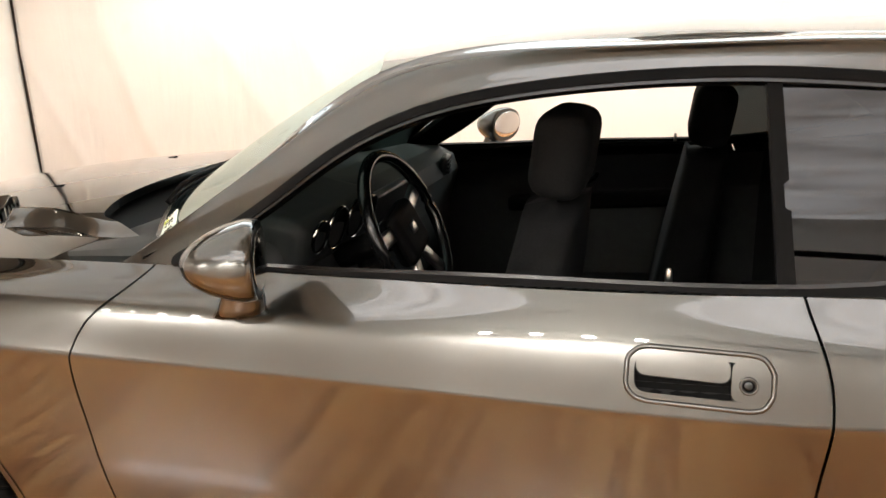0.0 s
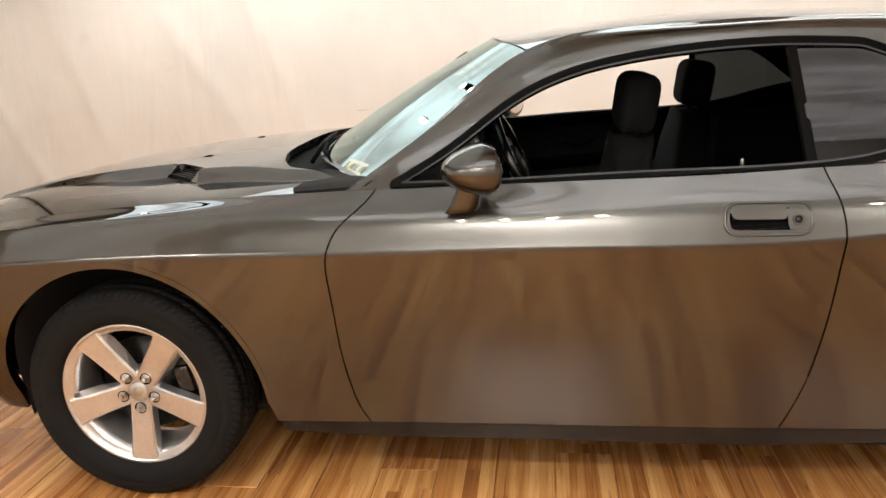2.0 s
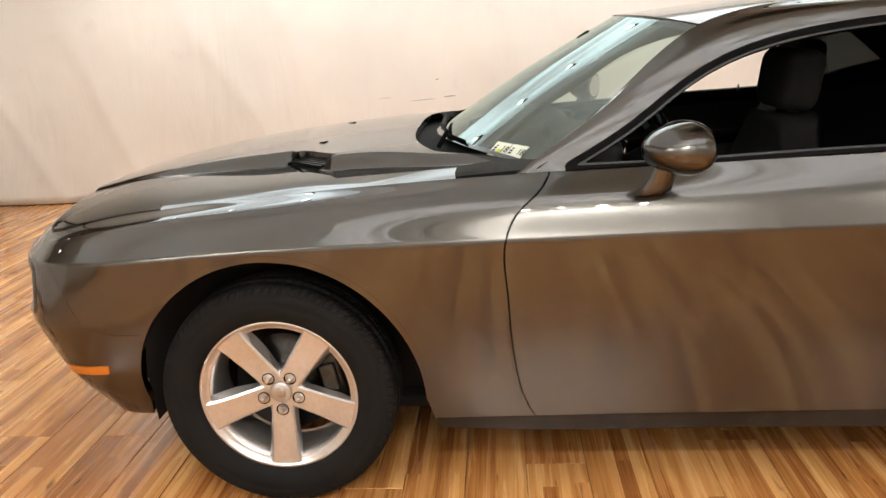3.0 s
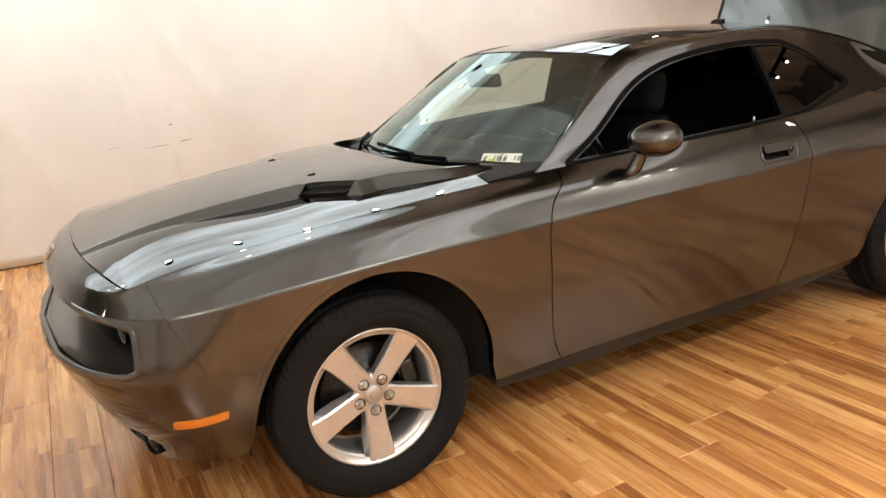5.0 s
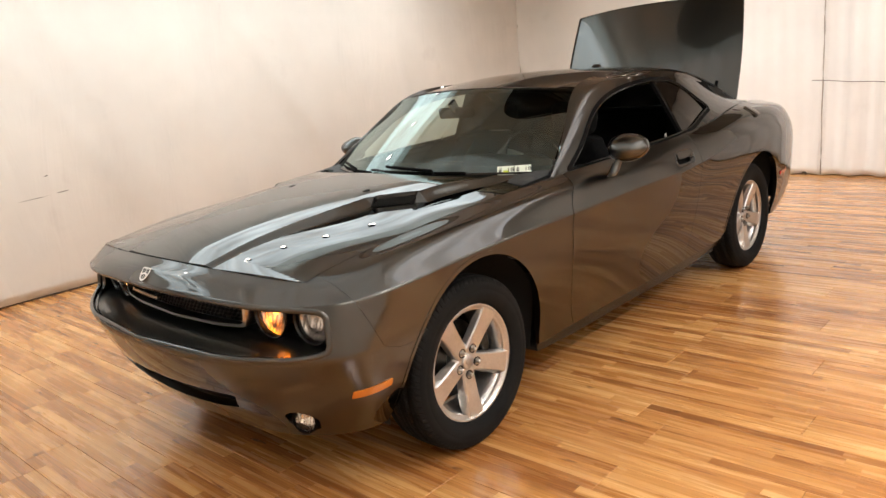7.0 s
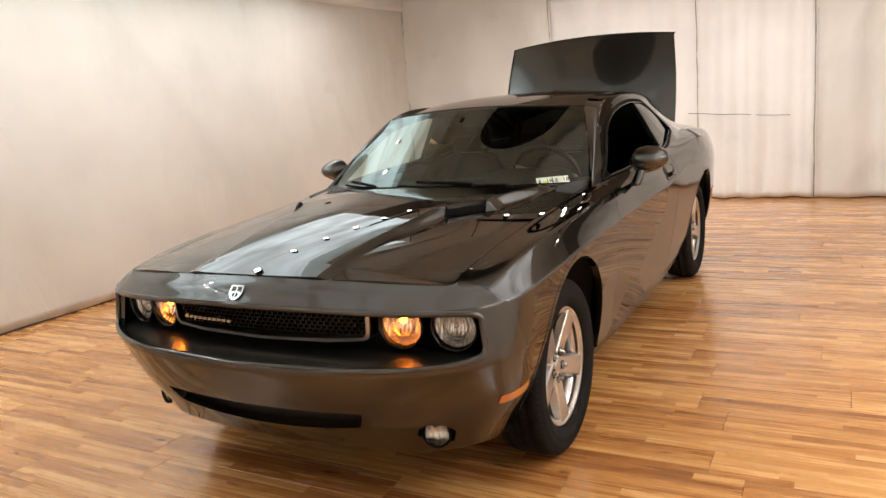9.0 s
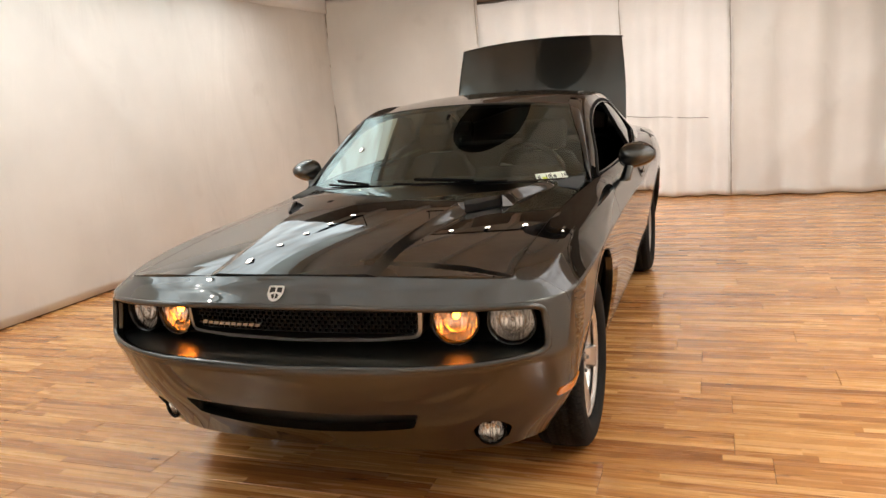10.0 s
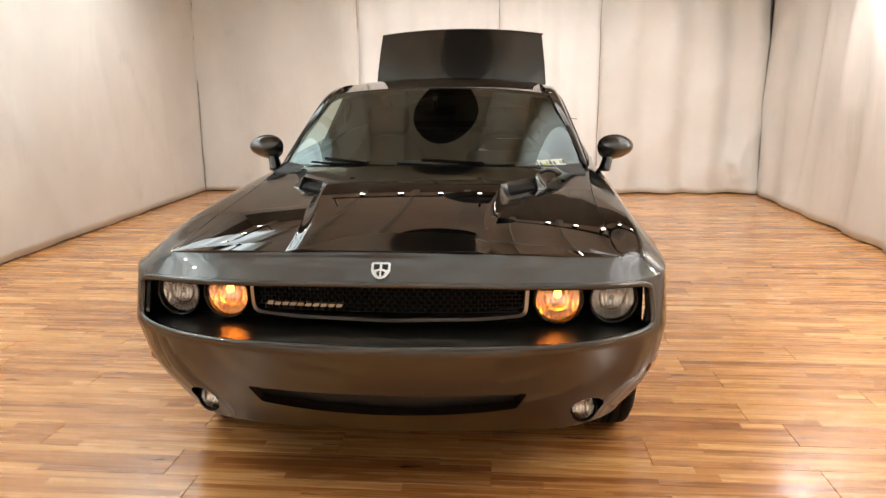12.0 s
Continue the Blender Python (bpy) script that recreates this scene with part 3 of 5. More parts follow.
# seam across the gathered cloth, the timber rail above the low cloth, scuffs
bm = bmesh.new()
tube(bm, [(.18 + .1 * k, 6.625 - .003 * math.sin(k * 2.1), 1.035 - .008 * k + .004 * math.sin(k * 1.3)) for k in range(12)], .0035, 6)
tagged(part("cloth_seam", bm, DARK_TRIM), "thin sagging seam line across the white cloth", "seam")
bm = bmesh.new()
add_box(bm, (1.95, .05, .14), (-.62, 6.745, 2.65), (0, .6, 0), .006)
tagged(part("rail", bm, TIMBER, smooth=False), "brown timber rail above the white cloth", "rail")
# Dark tubes that draw the shade line along cloth edges and the corner.
EDGE_SHADE = grain(material("cloth_edge_shade", (0.42, 0.38, 0.33), 0.9), 40, (0.34, 0.30, 0.26), (0.48, 0.44, 0.39))
for x, y, top, seed in ((-3.655, 6.640, 2.84, 1), (-1.520, 6.655, 2.84, 2), (.285, 6.640, 2.52, 3), (1.530, 6.615, 2.84, 4)):
    bm = bmesh.new()
    tube(bm, [(x + .012 * noise.noise((k * .3, seed, 0)), y - .008 * noise.noise((k * .4, seed, 5)), .02 + (top - .02) * k / 20) for k in range(21)], .007, 6)
    tagged(part("edge_shade_line", bm, EDGE_SHADE), "dark line for the shade where two backdrop cloths meet", "hem", "cloth hems")
SCUFF = material("black_scuff", (0.12, 0.11, 0.10), 0.8)
for y, z, w, h, a in ((.26, .82, .10, .007, 4), (.03, .80, .22, .004, 3), (.16, .965, .03, .008, 10), (-.30, .83, .10, .003, 2)):
    bm = bmesh.new()
    bmesh.ops.create_uvsphere(bm, u_segments=14, v_segments=6, radius=.5)
    for v in bm.verts:
        v.co = Vector((v.co.x * .003, v.co.y * w * (1 + .2 * math.sin(v.co.z * 20)), v.co.z * h))
    ob = part("scuff", bm, SCUFF, west)
    ob.matrix_world = pose(X0 + .075, y, z, a, 0, 0)

# ------------------------------------------------ ceiling drapes with added glow in place of light, and the dark round hood under the ceiling
# Emission stands in for light on the cloth; its streaks imitate lit folds.
def glow_cloth(name, colour, strength):
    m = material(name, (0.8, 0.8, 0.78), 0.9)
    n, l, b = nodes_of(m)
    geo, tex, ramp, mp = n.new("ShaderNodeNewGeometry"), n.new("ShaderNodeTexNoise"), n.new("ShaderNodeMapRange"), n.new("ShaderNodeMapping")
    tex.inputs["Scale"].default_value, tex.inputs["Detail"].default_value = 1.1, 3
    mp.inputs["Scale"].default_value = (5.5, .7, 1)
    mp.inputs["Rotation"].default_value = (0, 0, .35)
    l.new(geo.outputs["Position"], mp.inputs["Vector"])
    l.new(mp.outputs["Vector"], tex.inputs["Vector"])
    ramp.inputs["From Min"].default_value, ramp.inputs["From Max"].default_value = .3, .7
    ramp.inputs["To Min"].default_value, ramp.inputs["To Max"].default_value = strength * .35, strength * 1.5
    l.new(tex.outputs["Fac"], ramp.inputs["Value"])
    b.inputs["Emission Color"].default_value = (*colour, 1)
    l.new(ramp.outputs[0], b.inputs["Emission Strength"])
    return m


def swag(name, x0, x1, y0, y1, z, sag, mat, label, seed, slope=0.0):
    bm = bmesh.new()
    nx, ny = int((x1 - x0) / .05), int((y1 - y0) / .06)
    grid = []
    for i in range(nx + 1):
        for j in range(ny + 1):
            x, y = x0 + (x1 - x0) * i / nx, y0 + (y1 - y0) * j / ny
            fold = .045 * math.sin(x * 19 + 1.5 * noise.noise((x, y * .6, seed))) * (.5 + .5 * math.sin(math.pi * j / ny))
            grid.append(bm.verts.new((x, y, z - slope * (x1 - x) - sag * math.sin(math.pi * j / ny) + fold + .05 * noise.noise((x * 1.2, y, seed)))))
    w = ny + 1
    for i in range(nx):
        for j in range(ny):
            bm.faces.new((grid[i * w + j], grid[(i + 1) * w + j], grid[(i + 1) * w + j + 1], grid[i * w + j + 1]))
    ob = tagged(part(name, bm, mat), label, "drape", "ceiling drapes")
    for x in (x0 + .03, (x0 + x1) / 2, x1 - .03):
        for y in (y0 + .02, y1 - .02):
            bm = bmesh.new()
            tube(bm, [(x, y, z - slope * (x1 - x) - .08), (x, y, 3.70)], .004, 6)
            part("cord", bm, TIMBER, ob)
    return ob


# Each cloth gets its own glow strength; no lamps stand behind.
swag("ceiling_drape", -2.40, 2.35, -2.9, .85, 3.30, .22, glow_cloth("drape_glow_soft", COOL, DRAPE_FRONT), "white gathered cloth under the ceiling, with soft added glow in place of light", 3)
swag("ceiling_drape", -3.56, -2.45, -2.9, 4.4, 3.34, .10, glow_cloth("drape_glow_bright", COOL, DRAPE_LEFT), "white gathered cloth under the ceiling, with strong added glow in place of light", 7, .55)
swag("ceiling_drape", 1.72, 3.45, -.6, 3.8, 3.40, .16, glow_cloth("drape_glow_medium", (0.96, 0.97, 1.0), DRAPE_RIGHT), "white gathered cloth under the ceiling, with medium added glow in place of light", 11)
for x, y in ((-.01, 1.87), (.25, 4.75)):
    bm = bmesh.new()
    lathe(bm, [(.30, .03), (.28, .12), (.20, .25), (.06, .33), (.0, .345), (.0, .33), (.08, .30), (.22, .18), (.24, .0001)], axis="z", steps=40)
    ob = part("hanging_hood", bm, GLOSSY)
    bm = bmesh.new()
    tube(bm, [(0, 0, .28), (0, 0, .58)], .012, 8)
    part("hanger", bm, BLACK, ob)
    for dx in (-.22, .22):
        bm = bmesh.new()
        tube(bm, [(dx, .12, .03), (dx * 1.02, .12, -.10)], .005, 6)
        part("pull_cord", bm, BLACK, ob)
    ob.matrix_world = pose(x, y, 3.02) @ Matrix.Diagonal((1.45, 1.45, .85, 1))
    tagged(ob, "black round lamp hood hung from the ceiling, unlit", "lamp hood", "ceiling hoods")

# ------------------------------------------------ track lamps
for name, a, b in TRACKS:
    bm = bmesh.new()
    mid = [(p + q) / 2 for p, q in zip(a, b)]
    size = (abs(b[0] - a[0]) + .06, abs(b[1] - a[1]) + .06, .04)
    drop = EAST_DROP if name == "east" else 0
    add_box(bm, size, (mid[0], mid[1], 3.12 - drop), (0, 0, 0), .006)
    for e in (a, b):
        tube(bm, [(e[0], e[1], 3.13 - drop), (e[0], e[1], 3.66)], .008, 6)
    tagged(part("lamp_track", bm, BLACK, smooth=False), "black lamp track hung under the ceiling, added on the west and south sides", "lamp track", "lamp tracks")
first = None
for x, y, aim, power, spread in SPOTS:
    if first is None:
        bm = bmesh.new()
        lathe(bm, [(.10, .022), (.09, .035), (.03, .044), (.0, .046), (.0, .040), (.012, .036), (.012, .0001)], axis="z", steps=24)
        first = part("track_lamp", bm, BLACK)
        bm = bmesh.new()
        tube(bm, [(0, 0, .08), (0, 0, .14)], .008, 8)
        part("bracket", bm, BLACK, first)
        bm = bmesh.new()
        lathe(bm, [(.012, .036), (-.004, .034), (-.014, .026), (-.020, .014), (-.022, .0001)], axis="z", steps=20)
        part("lens", bm, LENS_GLOW, first, "glowing frosted lens")
        tagged(first, "small black track lamp switched on, added on the west and south tracks", "lamp", "track lamps")
        ob = first
    else:
        ob = copy_thing(first, Matrix.Identity(4))
    drop = EAST_DROP if x > 3 else 0
    ob.matrix_world = pose(x, y, 2.985 - drop)
    lamp("track_light", "AREA", (x, y, 2.955 - drop), aim, power, .062, WARM, spread=spread)

# ------------------------------------------------ floor boards
BOARD, WIDE = 1.215, .194


def board_mesh(length):
    x, y, c = length / 2 - .0006, WIDE / 2 - .0006, .0015
    ring = lambda dx, dy, z: [(-x + dx, -y + dy, z), (x - dx, -y + dy, z), (x - dx, y - dy, z), (-x + dx, y - dy, z)]
    v = ring(0, 0, -.012) + ring(0, 0, -c) + ring(c, c, 0)
    f = [(8, 9, 10, 11)] + [(r + k, r + (k + 1) % 4, r + 4 + (k + 1) % 4, r + 4 + k) for r in (0, 4) for k in range(4)]
    return v, f


shared = {}
rest_v, rest_f = [], []
row = 0
y = Y0 + WIDE / 2
while y < Y1 + .1:
    x = X0 - BOARD * ((row * .37 + .13 * (row % 3)) % 1.0)
    while x < X1:
        a, b = max(x, X0), min(x + BOARD, X1)
        if b - a > .03:
            key = round(b - a, 3)
            v, f = board_mesh(key)
            cx = (a + b) / 2
            if y < 4.05:
                if key not in shared:
                    me = bpy.data.meshes.new("floor_board")
                    me.from_pydata(v, [], f)
                    me.materials.append(FLOORWOOD)
                    shared[key] = me
                ob = new("floor_board", shared[key])
                ob.parent = floor
                ob.location = (cx, y, 0)
            else:
                k = len(rest_v)
                rest_v += [(p[0] + cx, p[1] + y, p[2]) for p in v]
                rest_f += [tuple(i + k for i in q) for q in f]
        x += BOARD
    y += WIDE
    row += 1
ob = link_mesh("floor_boards", rest_v, rest_f, FLOORWOOD, floor, smooth=False)
tagged(ob, kind="stuff")

# ---------------------------------------------------------------- the car: nose towards -y, driver's side +x, front axle at y = 0
AXLE_F, AXLE_R, HUB = 0.0, 2.946, 0.347

# level lines of the flank, from the middle of the nose round the corner to the middle of the tail
BOTTOM = [(0, -.752, .268), (.40, -.724, .266), (.655, -.648, .266), (.785, -.52, .270), (.805, -.38, .272), (.84, 0, .26), (.850, .72, .218), (.852, 1.35, .218), (.857, 2.0, .224), (.85, 2.946, .28), (.84, 3.55, .27), (.74, 3.90, .28), (0, 3.98, .28)]
TUCK = [(0, -.868, .44), (.44, -.826, .44), (.712, -.728, .44), (.884, -.588, .445), (.896, -.41, .45), (.885, 0, .36), (.861, .72, .300), (.863, 1.35, .300), (.868, 2.0, .308), (.88, 2.946, .36), (.875, 3.58, .38), (.78, 3.93, .38), (0, 4.0, .38)]
LIP = [(0, -.935, .604), (.45, -.895, .605), (.742, -.787, .607), (.912, -.637, .615), (.938, -.42, .62), (.938, 0, .62), (.912, .72, .60), (.912, 1.35, .60), (.92, 2.0, .61), (.935, 2.946, .64), (.912, 3.60, .66), (.81, 3.95, .66), (0, 4.06, .66)]
CREASE = [(0, -.875, .818), (.42, -.845, .810), (.72, -.765, .798), (.896, -.622, .797), (.940, -.40, .805), (.945, 0, .825), (.935, .72, .83), (.935, 1.35, .84), (.945, 2.0, .858), (.944, 2.946, .95), (.905, 3.60, .92), (.79, 3.92, .92), (0, 4.03, .92)]
SHOULDER = [(0, -.838, .862), (.40, -.808, .852), (.69, -.732, .838), (.822, -.605, .850), (.852, -.38, .884), (.862, 0, .915), (.886, .72, .938), (.902, 1.35, .93), (.912, 2.0, .95), (.890, 2.946, 1.045), (.85, 3.60, 1.03), (.74, 3.89, 1.0), (0, 4.0, 1.0)]
BELT = [(0, -.775, .890), (.40, -.750, .880), (.730, -.680, .861), (.744, -.60, .872), (.742, -.38, .900), (.745, 0, .935), (.795, .72, .982), (.850, 1.35, 1.005), (.862, 2.0, 1.03), (.78, 2.946, 1.10), (.70, 3.60, 1.08), (.62, 3.86, 1.05), (0, 3.95, 1.05)]


def arch(p, uv=None):
    """Negative inside the wheel openings, about metres of distance."""
    y, z = p[:, 1], p[:, 2]
    out = np.full(len(y), 1e9)
    for cy, wide, high in ((AXLE_F + 0.02, 0.425, 0.452), (AXLE_R + 0.01, 0.425, 0.447)):
        up = np.maximum(z - HUB, 0) / high
        w = wide + 0.25 * np.maximum(HUB - z, 0)
        out = np.minimum(out, (np.sqrt(((y - cy) / w) ** 2 + up ** 2) - 1) * high)
    return out


def nose_crease(u):
    return np.where(np.abs(u) < 1.1, 0.9, np.clip(0.9 - (np.abs(u) - 1.1) * 3, 0.1, 0.9))


def ridge_crease(u):
    """The sharp top line of the front fender, dying away along the door."""
    a = np.abs(u)
    return np.where(a < 1.15, np.clip((a - .93) * 3.0, .1, .6), np.clip(.6 - (a - 1.9) * .9, .1, .6))


def side_crease(u):
    return np.clip(1.0 - (np.abs(u) - 3.6) * 1.1, 0.15, 1.0)


FLANK = Loft([BOTTOM, TUCK, LIP, CREASE, SHOULDER, BELT], [0, 0.1, nose_crease, side_crease, ridge_crease, 0], guide=2, mirror=True)

DOOR_F = smooth_line([(.835, 1.05), (.80, .97), (.72, .90), (.685, .83), (.685, .70), (.693, .55), (.712, .40), (.738, .31), (.765, .262), (.80, .20)], 4)
DOOR_R = smooth_line([(1.985, 1.10), (1.99, 1.04), (2.02, .96), (2.035, .87), (2.03, .80), (2.02, .68), (2.004, .55), (1.983, .43), (1.955, .34), (1.928, .275), (1.89, .20)], 4)
SILL = [(.30, .272), (.75, .273), (1.35, .278), (2.0, .286), (2.9, .298)]
BUMPER_F = [(-.615, 1.2), (-.615, .86), (-.60, .80), (-.52, .62), (-.44, .59), (-.20, .575)]
BUMPER_R = [(3.75, 1.2), (3.74, .70), (3.60, .60), (3.2, .58)]

behind_door_f = polyline_side(DOOR_F)          # running down: its left is towards the tail
behind_door_r = polyline_side(DOOR_R)
above_sill = polyline_side(SILL)
bumper_edge_f, bumper_edge_r = polyline_side(BUMPER_F), polyline_side(BUMPER_R)


def behind_bumper_f(p, uv=None):
    return np.maximum(bumper_edge_f(p), p[:, 1] + 0.21)


def behind_bumper_r(p, uv=None):
    return np.minimum(bumper_edge_r(p), p[:, 1] - 3.21)


GAP = 0.0022


def rows(*runs):
    out = []
    for a, b, n in runs:
        out += list(np.linspace(a, b, n, endpoint=False))
    return np.array(out + [runs[-1][1]])


V_ALL = rows((0, 1, 4), (1, 2, 12), (2, 2.96, 14), (2.96, 3, 1), (3, 3.08, 1), (3.08, 4, 8), (4, 5, 8))
U = FLANK.us

car = tagged(new("car"), "dark grey metallic two-door muscle coupe with open boot lid", "car")


HANDLE = rounded([(1.745, .870), (1.955, .872), (1.955, .950), (1.745, .948)], .034, 6)
in_handle = inside(HANDLE)


def flank_panels():
    u_mid = lambda y: FLANK.near_y(y)
    both = (1, -1)
    panel("front_fender", FLANK, np.linspace(U[2], u_mid(.95), 110), V_ALL, PAINT, car,
          [away(arch, 0), away(behind_bumper_f, .0005), neg(behind_door_f, GAP), away(above_sill, .003), lambda p, uv: 4.985 - uv[:, 1]], outward=1, lip=0.02, sides=both)
    panel("door", FLANK, np.linspace(u_mid(.60), u_mid(2.12), 80), V_ALL, PAINT, car,
          [away(behind_door_f, GAP), neg(behind_door_r, GAP), away(above_sill, .003), neg(in_handle)], outward=1, sides=both)
    panel("quarter_panel", FLANK, np.linspace(u_mid(1.85), u_mid(3.85), 110), V_ALL, PAINT, car,
          [away(arch, 0), away(behind_door_r, GAP), away(above_sill, .003), neg(behind_bumper_r, GAP)], outward=1, lip=0.02, sides=both)
    panel("sill", FLANK, np.linspace(u_mid(.30), u_mid(2.7), 90), V_ALL[:17], SILL_DARKENED, car,
          [away(arch, 0.0), neg(above_sill, .007)], outward=1, lip=0.0, offset=-0.012, sides=both)
    panel("rear_bumper", FLANK, np.linspace(u_mid(3.0), U[-1], 80), V_ALL, PAINT, car,
          [away(arch, 0), away(behind_bumper_r, GAP)], outward=1, sides=both)
    for y0, y1 in ((-.55, .62), (2.3, 3.6)):
        panel("arch_lip", FLANK, np.linspace(u_mid(y0), u_mid(y1), 90), rows((0, 1, 8), (1, 2, 24), (2, 3, 26), (3, 3.4, 8)), PAINT, car,
              [away(arch, -.002), neg(arch, -.015), lambda p, uv: p[:, 2] - .34], outward=1, lip=0.03, offset=.002, sides=both)
    # front cover with the mouth, the lower intake and the fog lamp holes cut out
    panel("front_bumper", FLANK, np.linspace(-u_mid(-.20), u_mid(-.20), 190), V_ALL, PAINT, car,
          [neg(mouth), neg(intake), neg(fog_hole), away(arch, 0), neg(behind_bumper_f, .0005)], outward=1, lip=0.03)


def mouth(p, uv):
    """Positive inside the wide opening that holds lamps and grille."""
    v = uv[:, 1]
    a = np.abs(uv[:, 0]) / 0.917
    b = np.abs(v - 2.52) / 0.45
    return (1 - (a ** 10 + b ** 8) ** (1 / 8)) * 0.2


def intake(p, uv):
    x, z = np.abs(p[:, 0]), p[:, 2]
    top, low = 0.446, 0.350 + 0.035 * (x / 0.46) ** 2
    half = 0.458 - np.clip(top - z, 0, 1) * 0.55
    return np.minimum(np.minimum(half - x, top - z), z - low)


def fog_hole(p, uv):
    x, z = np.abs(p[:, 0]), p[:, 2]
    return 0.056 - np.hypot((x - 0.662) * .95, (z - 0.345) * 1.2)


flank_panels()

# greenhouse: belt, window head, roof rail
G_BELT = [(.795, .72, .982), (.822, 1.0, .995), (.846, 1.30, 1.004), (.858, 1.70, 1.018), (.862, 2.0, 1.03), (.855, 2.4, 1.065), (.80, 2.85, 1.10), (.74, 3.25, 1.105)]
G_HEAD = [(.785, .75, 1.00), (.745, 1.0, 1.145), (.705, 1.30, 1.285), (.690, 1.70, 1.345), (.688, 2.0, 1.350), (.69, 2.4, 1.315), (.685, 2.85, 1.22), (.67, 3.25, 1.12)]
G_RAIL = [(.770, .775, 1.005), (.700, 1.0, 1.175), (.612, 1.25, 1.352), (.580, 1.70, 1.400), (.575, 2.0, 1.403), (.575, 2.4, 1.382), (.60, 2.85, 1.27), (.63, 3.25, 1.12)]
G_EDGE = [(.778, .762, 1.008), (.728, 1.0, 1.168), (.672, 1.28, 1.328), (.667, 1.70, 1.380), (.664, 2.0, 1.385), (.664, 2.4, 1.354), (.662, 2.85, 1.252), (.655, 3.25, 1.13)]
HOUSE = Loft([G_BELT, G_HEAD, G_EDGE, G_RAIL], [0, 0.35, .25, 0], guide=0)
WINDOW = rounded(list(map(tuple, smooth_line([(.86, .995), (1.05, 1.105), (1.19, 1.205), (1.34, 1.275), (1.5, 1.312), (1.72, 1.335), (1.93, 1.340), (2.10, 1.330)], 3))) +
                 list(map(tuple, smooth_line([(2.12, 1.328), (2.24, 1.275), (2.34, 1.205), (2.43, 1.14)], 3))) +
                 list(map(tuple, smooth_line([(2.42, 1.125), (2.26, 1.09), (2.12, 1.052), (2.0, 1.036), (1.57, 1.02), (1.16, 1.003)], 3))), 0.01, 2)
in_window = inside(WINDOW)
panel("side_roof_frame", HOUSE, np.linspace(0, HOUSE.us[-1], 120), rows((0, 1, 14), (1, 2, 10), (2, 3, 10)), PAINT, car, [neg(in_window)], outward=1, lip=0.02, sides=(1, -1))
panel("window_surround", HOUSE, np.linspace(0, HOUSE.us[-1], 120), rows((0, 1, 22), (1, 2, 8)), BLACK, car, [away(in_window, -0.013), neg(in_window, -0.004)], outward=1, lip=0.02, offset=0.003, sides=(1, -1))
panel("window_bead", HOUSE, np.linspace(0, HOUSE.us[-1], 160), rows((0, 1, 30), (1, 2, 10)), GLOSSY, car, [away(in_window, -0.001), neg(in_window, -0.010)], outward=1, lip=0.010, offset=0.001, sides=(1, -1))
POST = [(1.930, 1.36), (1.952, 1.36), (1.984, 1.02), (1.958, 1.02)]


def quarter_pane(uv):
    """Nearly flat side pane: u along the car, v up."""
    uv = np.asarray(uv, float)
    y, z = uv[:, 0], uv[:, 1]
    x = .861 - .530 * (z - 1.03) + .010 * (1 - ((z - 1.19) / .16) ** 2) - .10 * (y - 2.1) ** 2
    return np.stack([x, y, z], 1)


panel("quarter_glass", quarter_pane, np.linspace(1.90, 2.46, 40), np.linspace(1.0, 1.38, 30), TINTED, car,
      [in_window, lambda p, uv: p[:, 1] - (1.945 + (1.36 - p[:, 2]) * .09)], outward=1, lip=0.0, offset=-0.010, sides=(1, -1))
POST_U = [HOUSE.near_y(y, .5, 0, HOUSE.us[-1]) for y in (1.88, 2.03)]
panel("door_post", HOUSE, np.linspace(*POST_U, 60), rows((0, 1, 40), (1, 2, 14)), BLACK, car, [inside(POST), in_window], outward=1, lip=0.02, offset=-0.004, sides=(1, -1))


class Arc:
    """A skin from the driver's side edge line over a middle line to the mirrored edge; u from -1 to 1 across, v along."""

    def __init__(self, edge, middle, rise, level):
        n = len(edge)
        self.ts = np.arange(n, dtype=float)
        self.edge, self.middle = spline(self.ts, edge), spline(self.ts, middle)
        self.rise = spline(self.ts, [[a] for a in rise])
        self.level = spline(self.ts, [[a] for a in level])

    def __call__(self, uv):
        uv = np.asarray(uv, float)
        s, v = np.abs(uv[:, 0])[:, None], uv[:, 1]
        c, e = self.middle(v), self.edge(v)
        a, b = self.rise(v), self.level(v)
        flat = np.stack([e[:, 0], 0 * v, 0 * v], 1)
        p2 = c + flat * b
        p1 = e + (c - e) * a * np.array([1, 1, 0]) + np.stack([0 * v, 0 * v, (c - e)[:, 2] * np.clip(a[:, 0] * 2.2, 0, 1)], 1)
        out = c * (1 - s) ** 3 + 3 * p2 * s * (1 - s) ** 2 + 3 * p1 * s ** 2 * (1 - s) + e * s ** 3
        out[:, 0] *= np.sign(uv[:, 0])
        return out


SCREEN = Arc([(.765, .755, .985), (.700, .99, 1.165), (.612, 1.235, 1.345)], [(0, .44, 1.005), (0, .78, 1.215), (0, 1.10, 1.385)], (.2, .2, .2), (.45, .45, .45))
ROOF = Arc([(.610, 1.245, 1.350), (.580, 1.70, 1.400), (.575, 2.0, 1.403), (.575, 2.4, 1.382), (.585, 2.62, 1.335)],
           [(0, 1.11, 1.390), (0, 1.65, 1.436), (0, 2.0, 1.438), (0, 2.45, 1.420), (0, 2.68, 1.388)], (.2,) * 5, (.5,) * 5)
BACK = Arc([(.587, 2.63, 1.333), (.605, 2.90, 1.25), (.63, 3.22, 1.125)], [(0, 2.69, 1.386), (0, 2.98, 1.27), (0, 3.28, 1.12)], (.2,) * 3, (.5,) * 3)
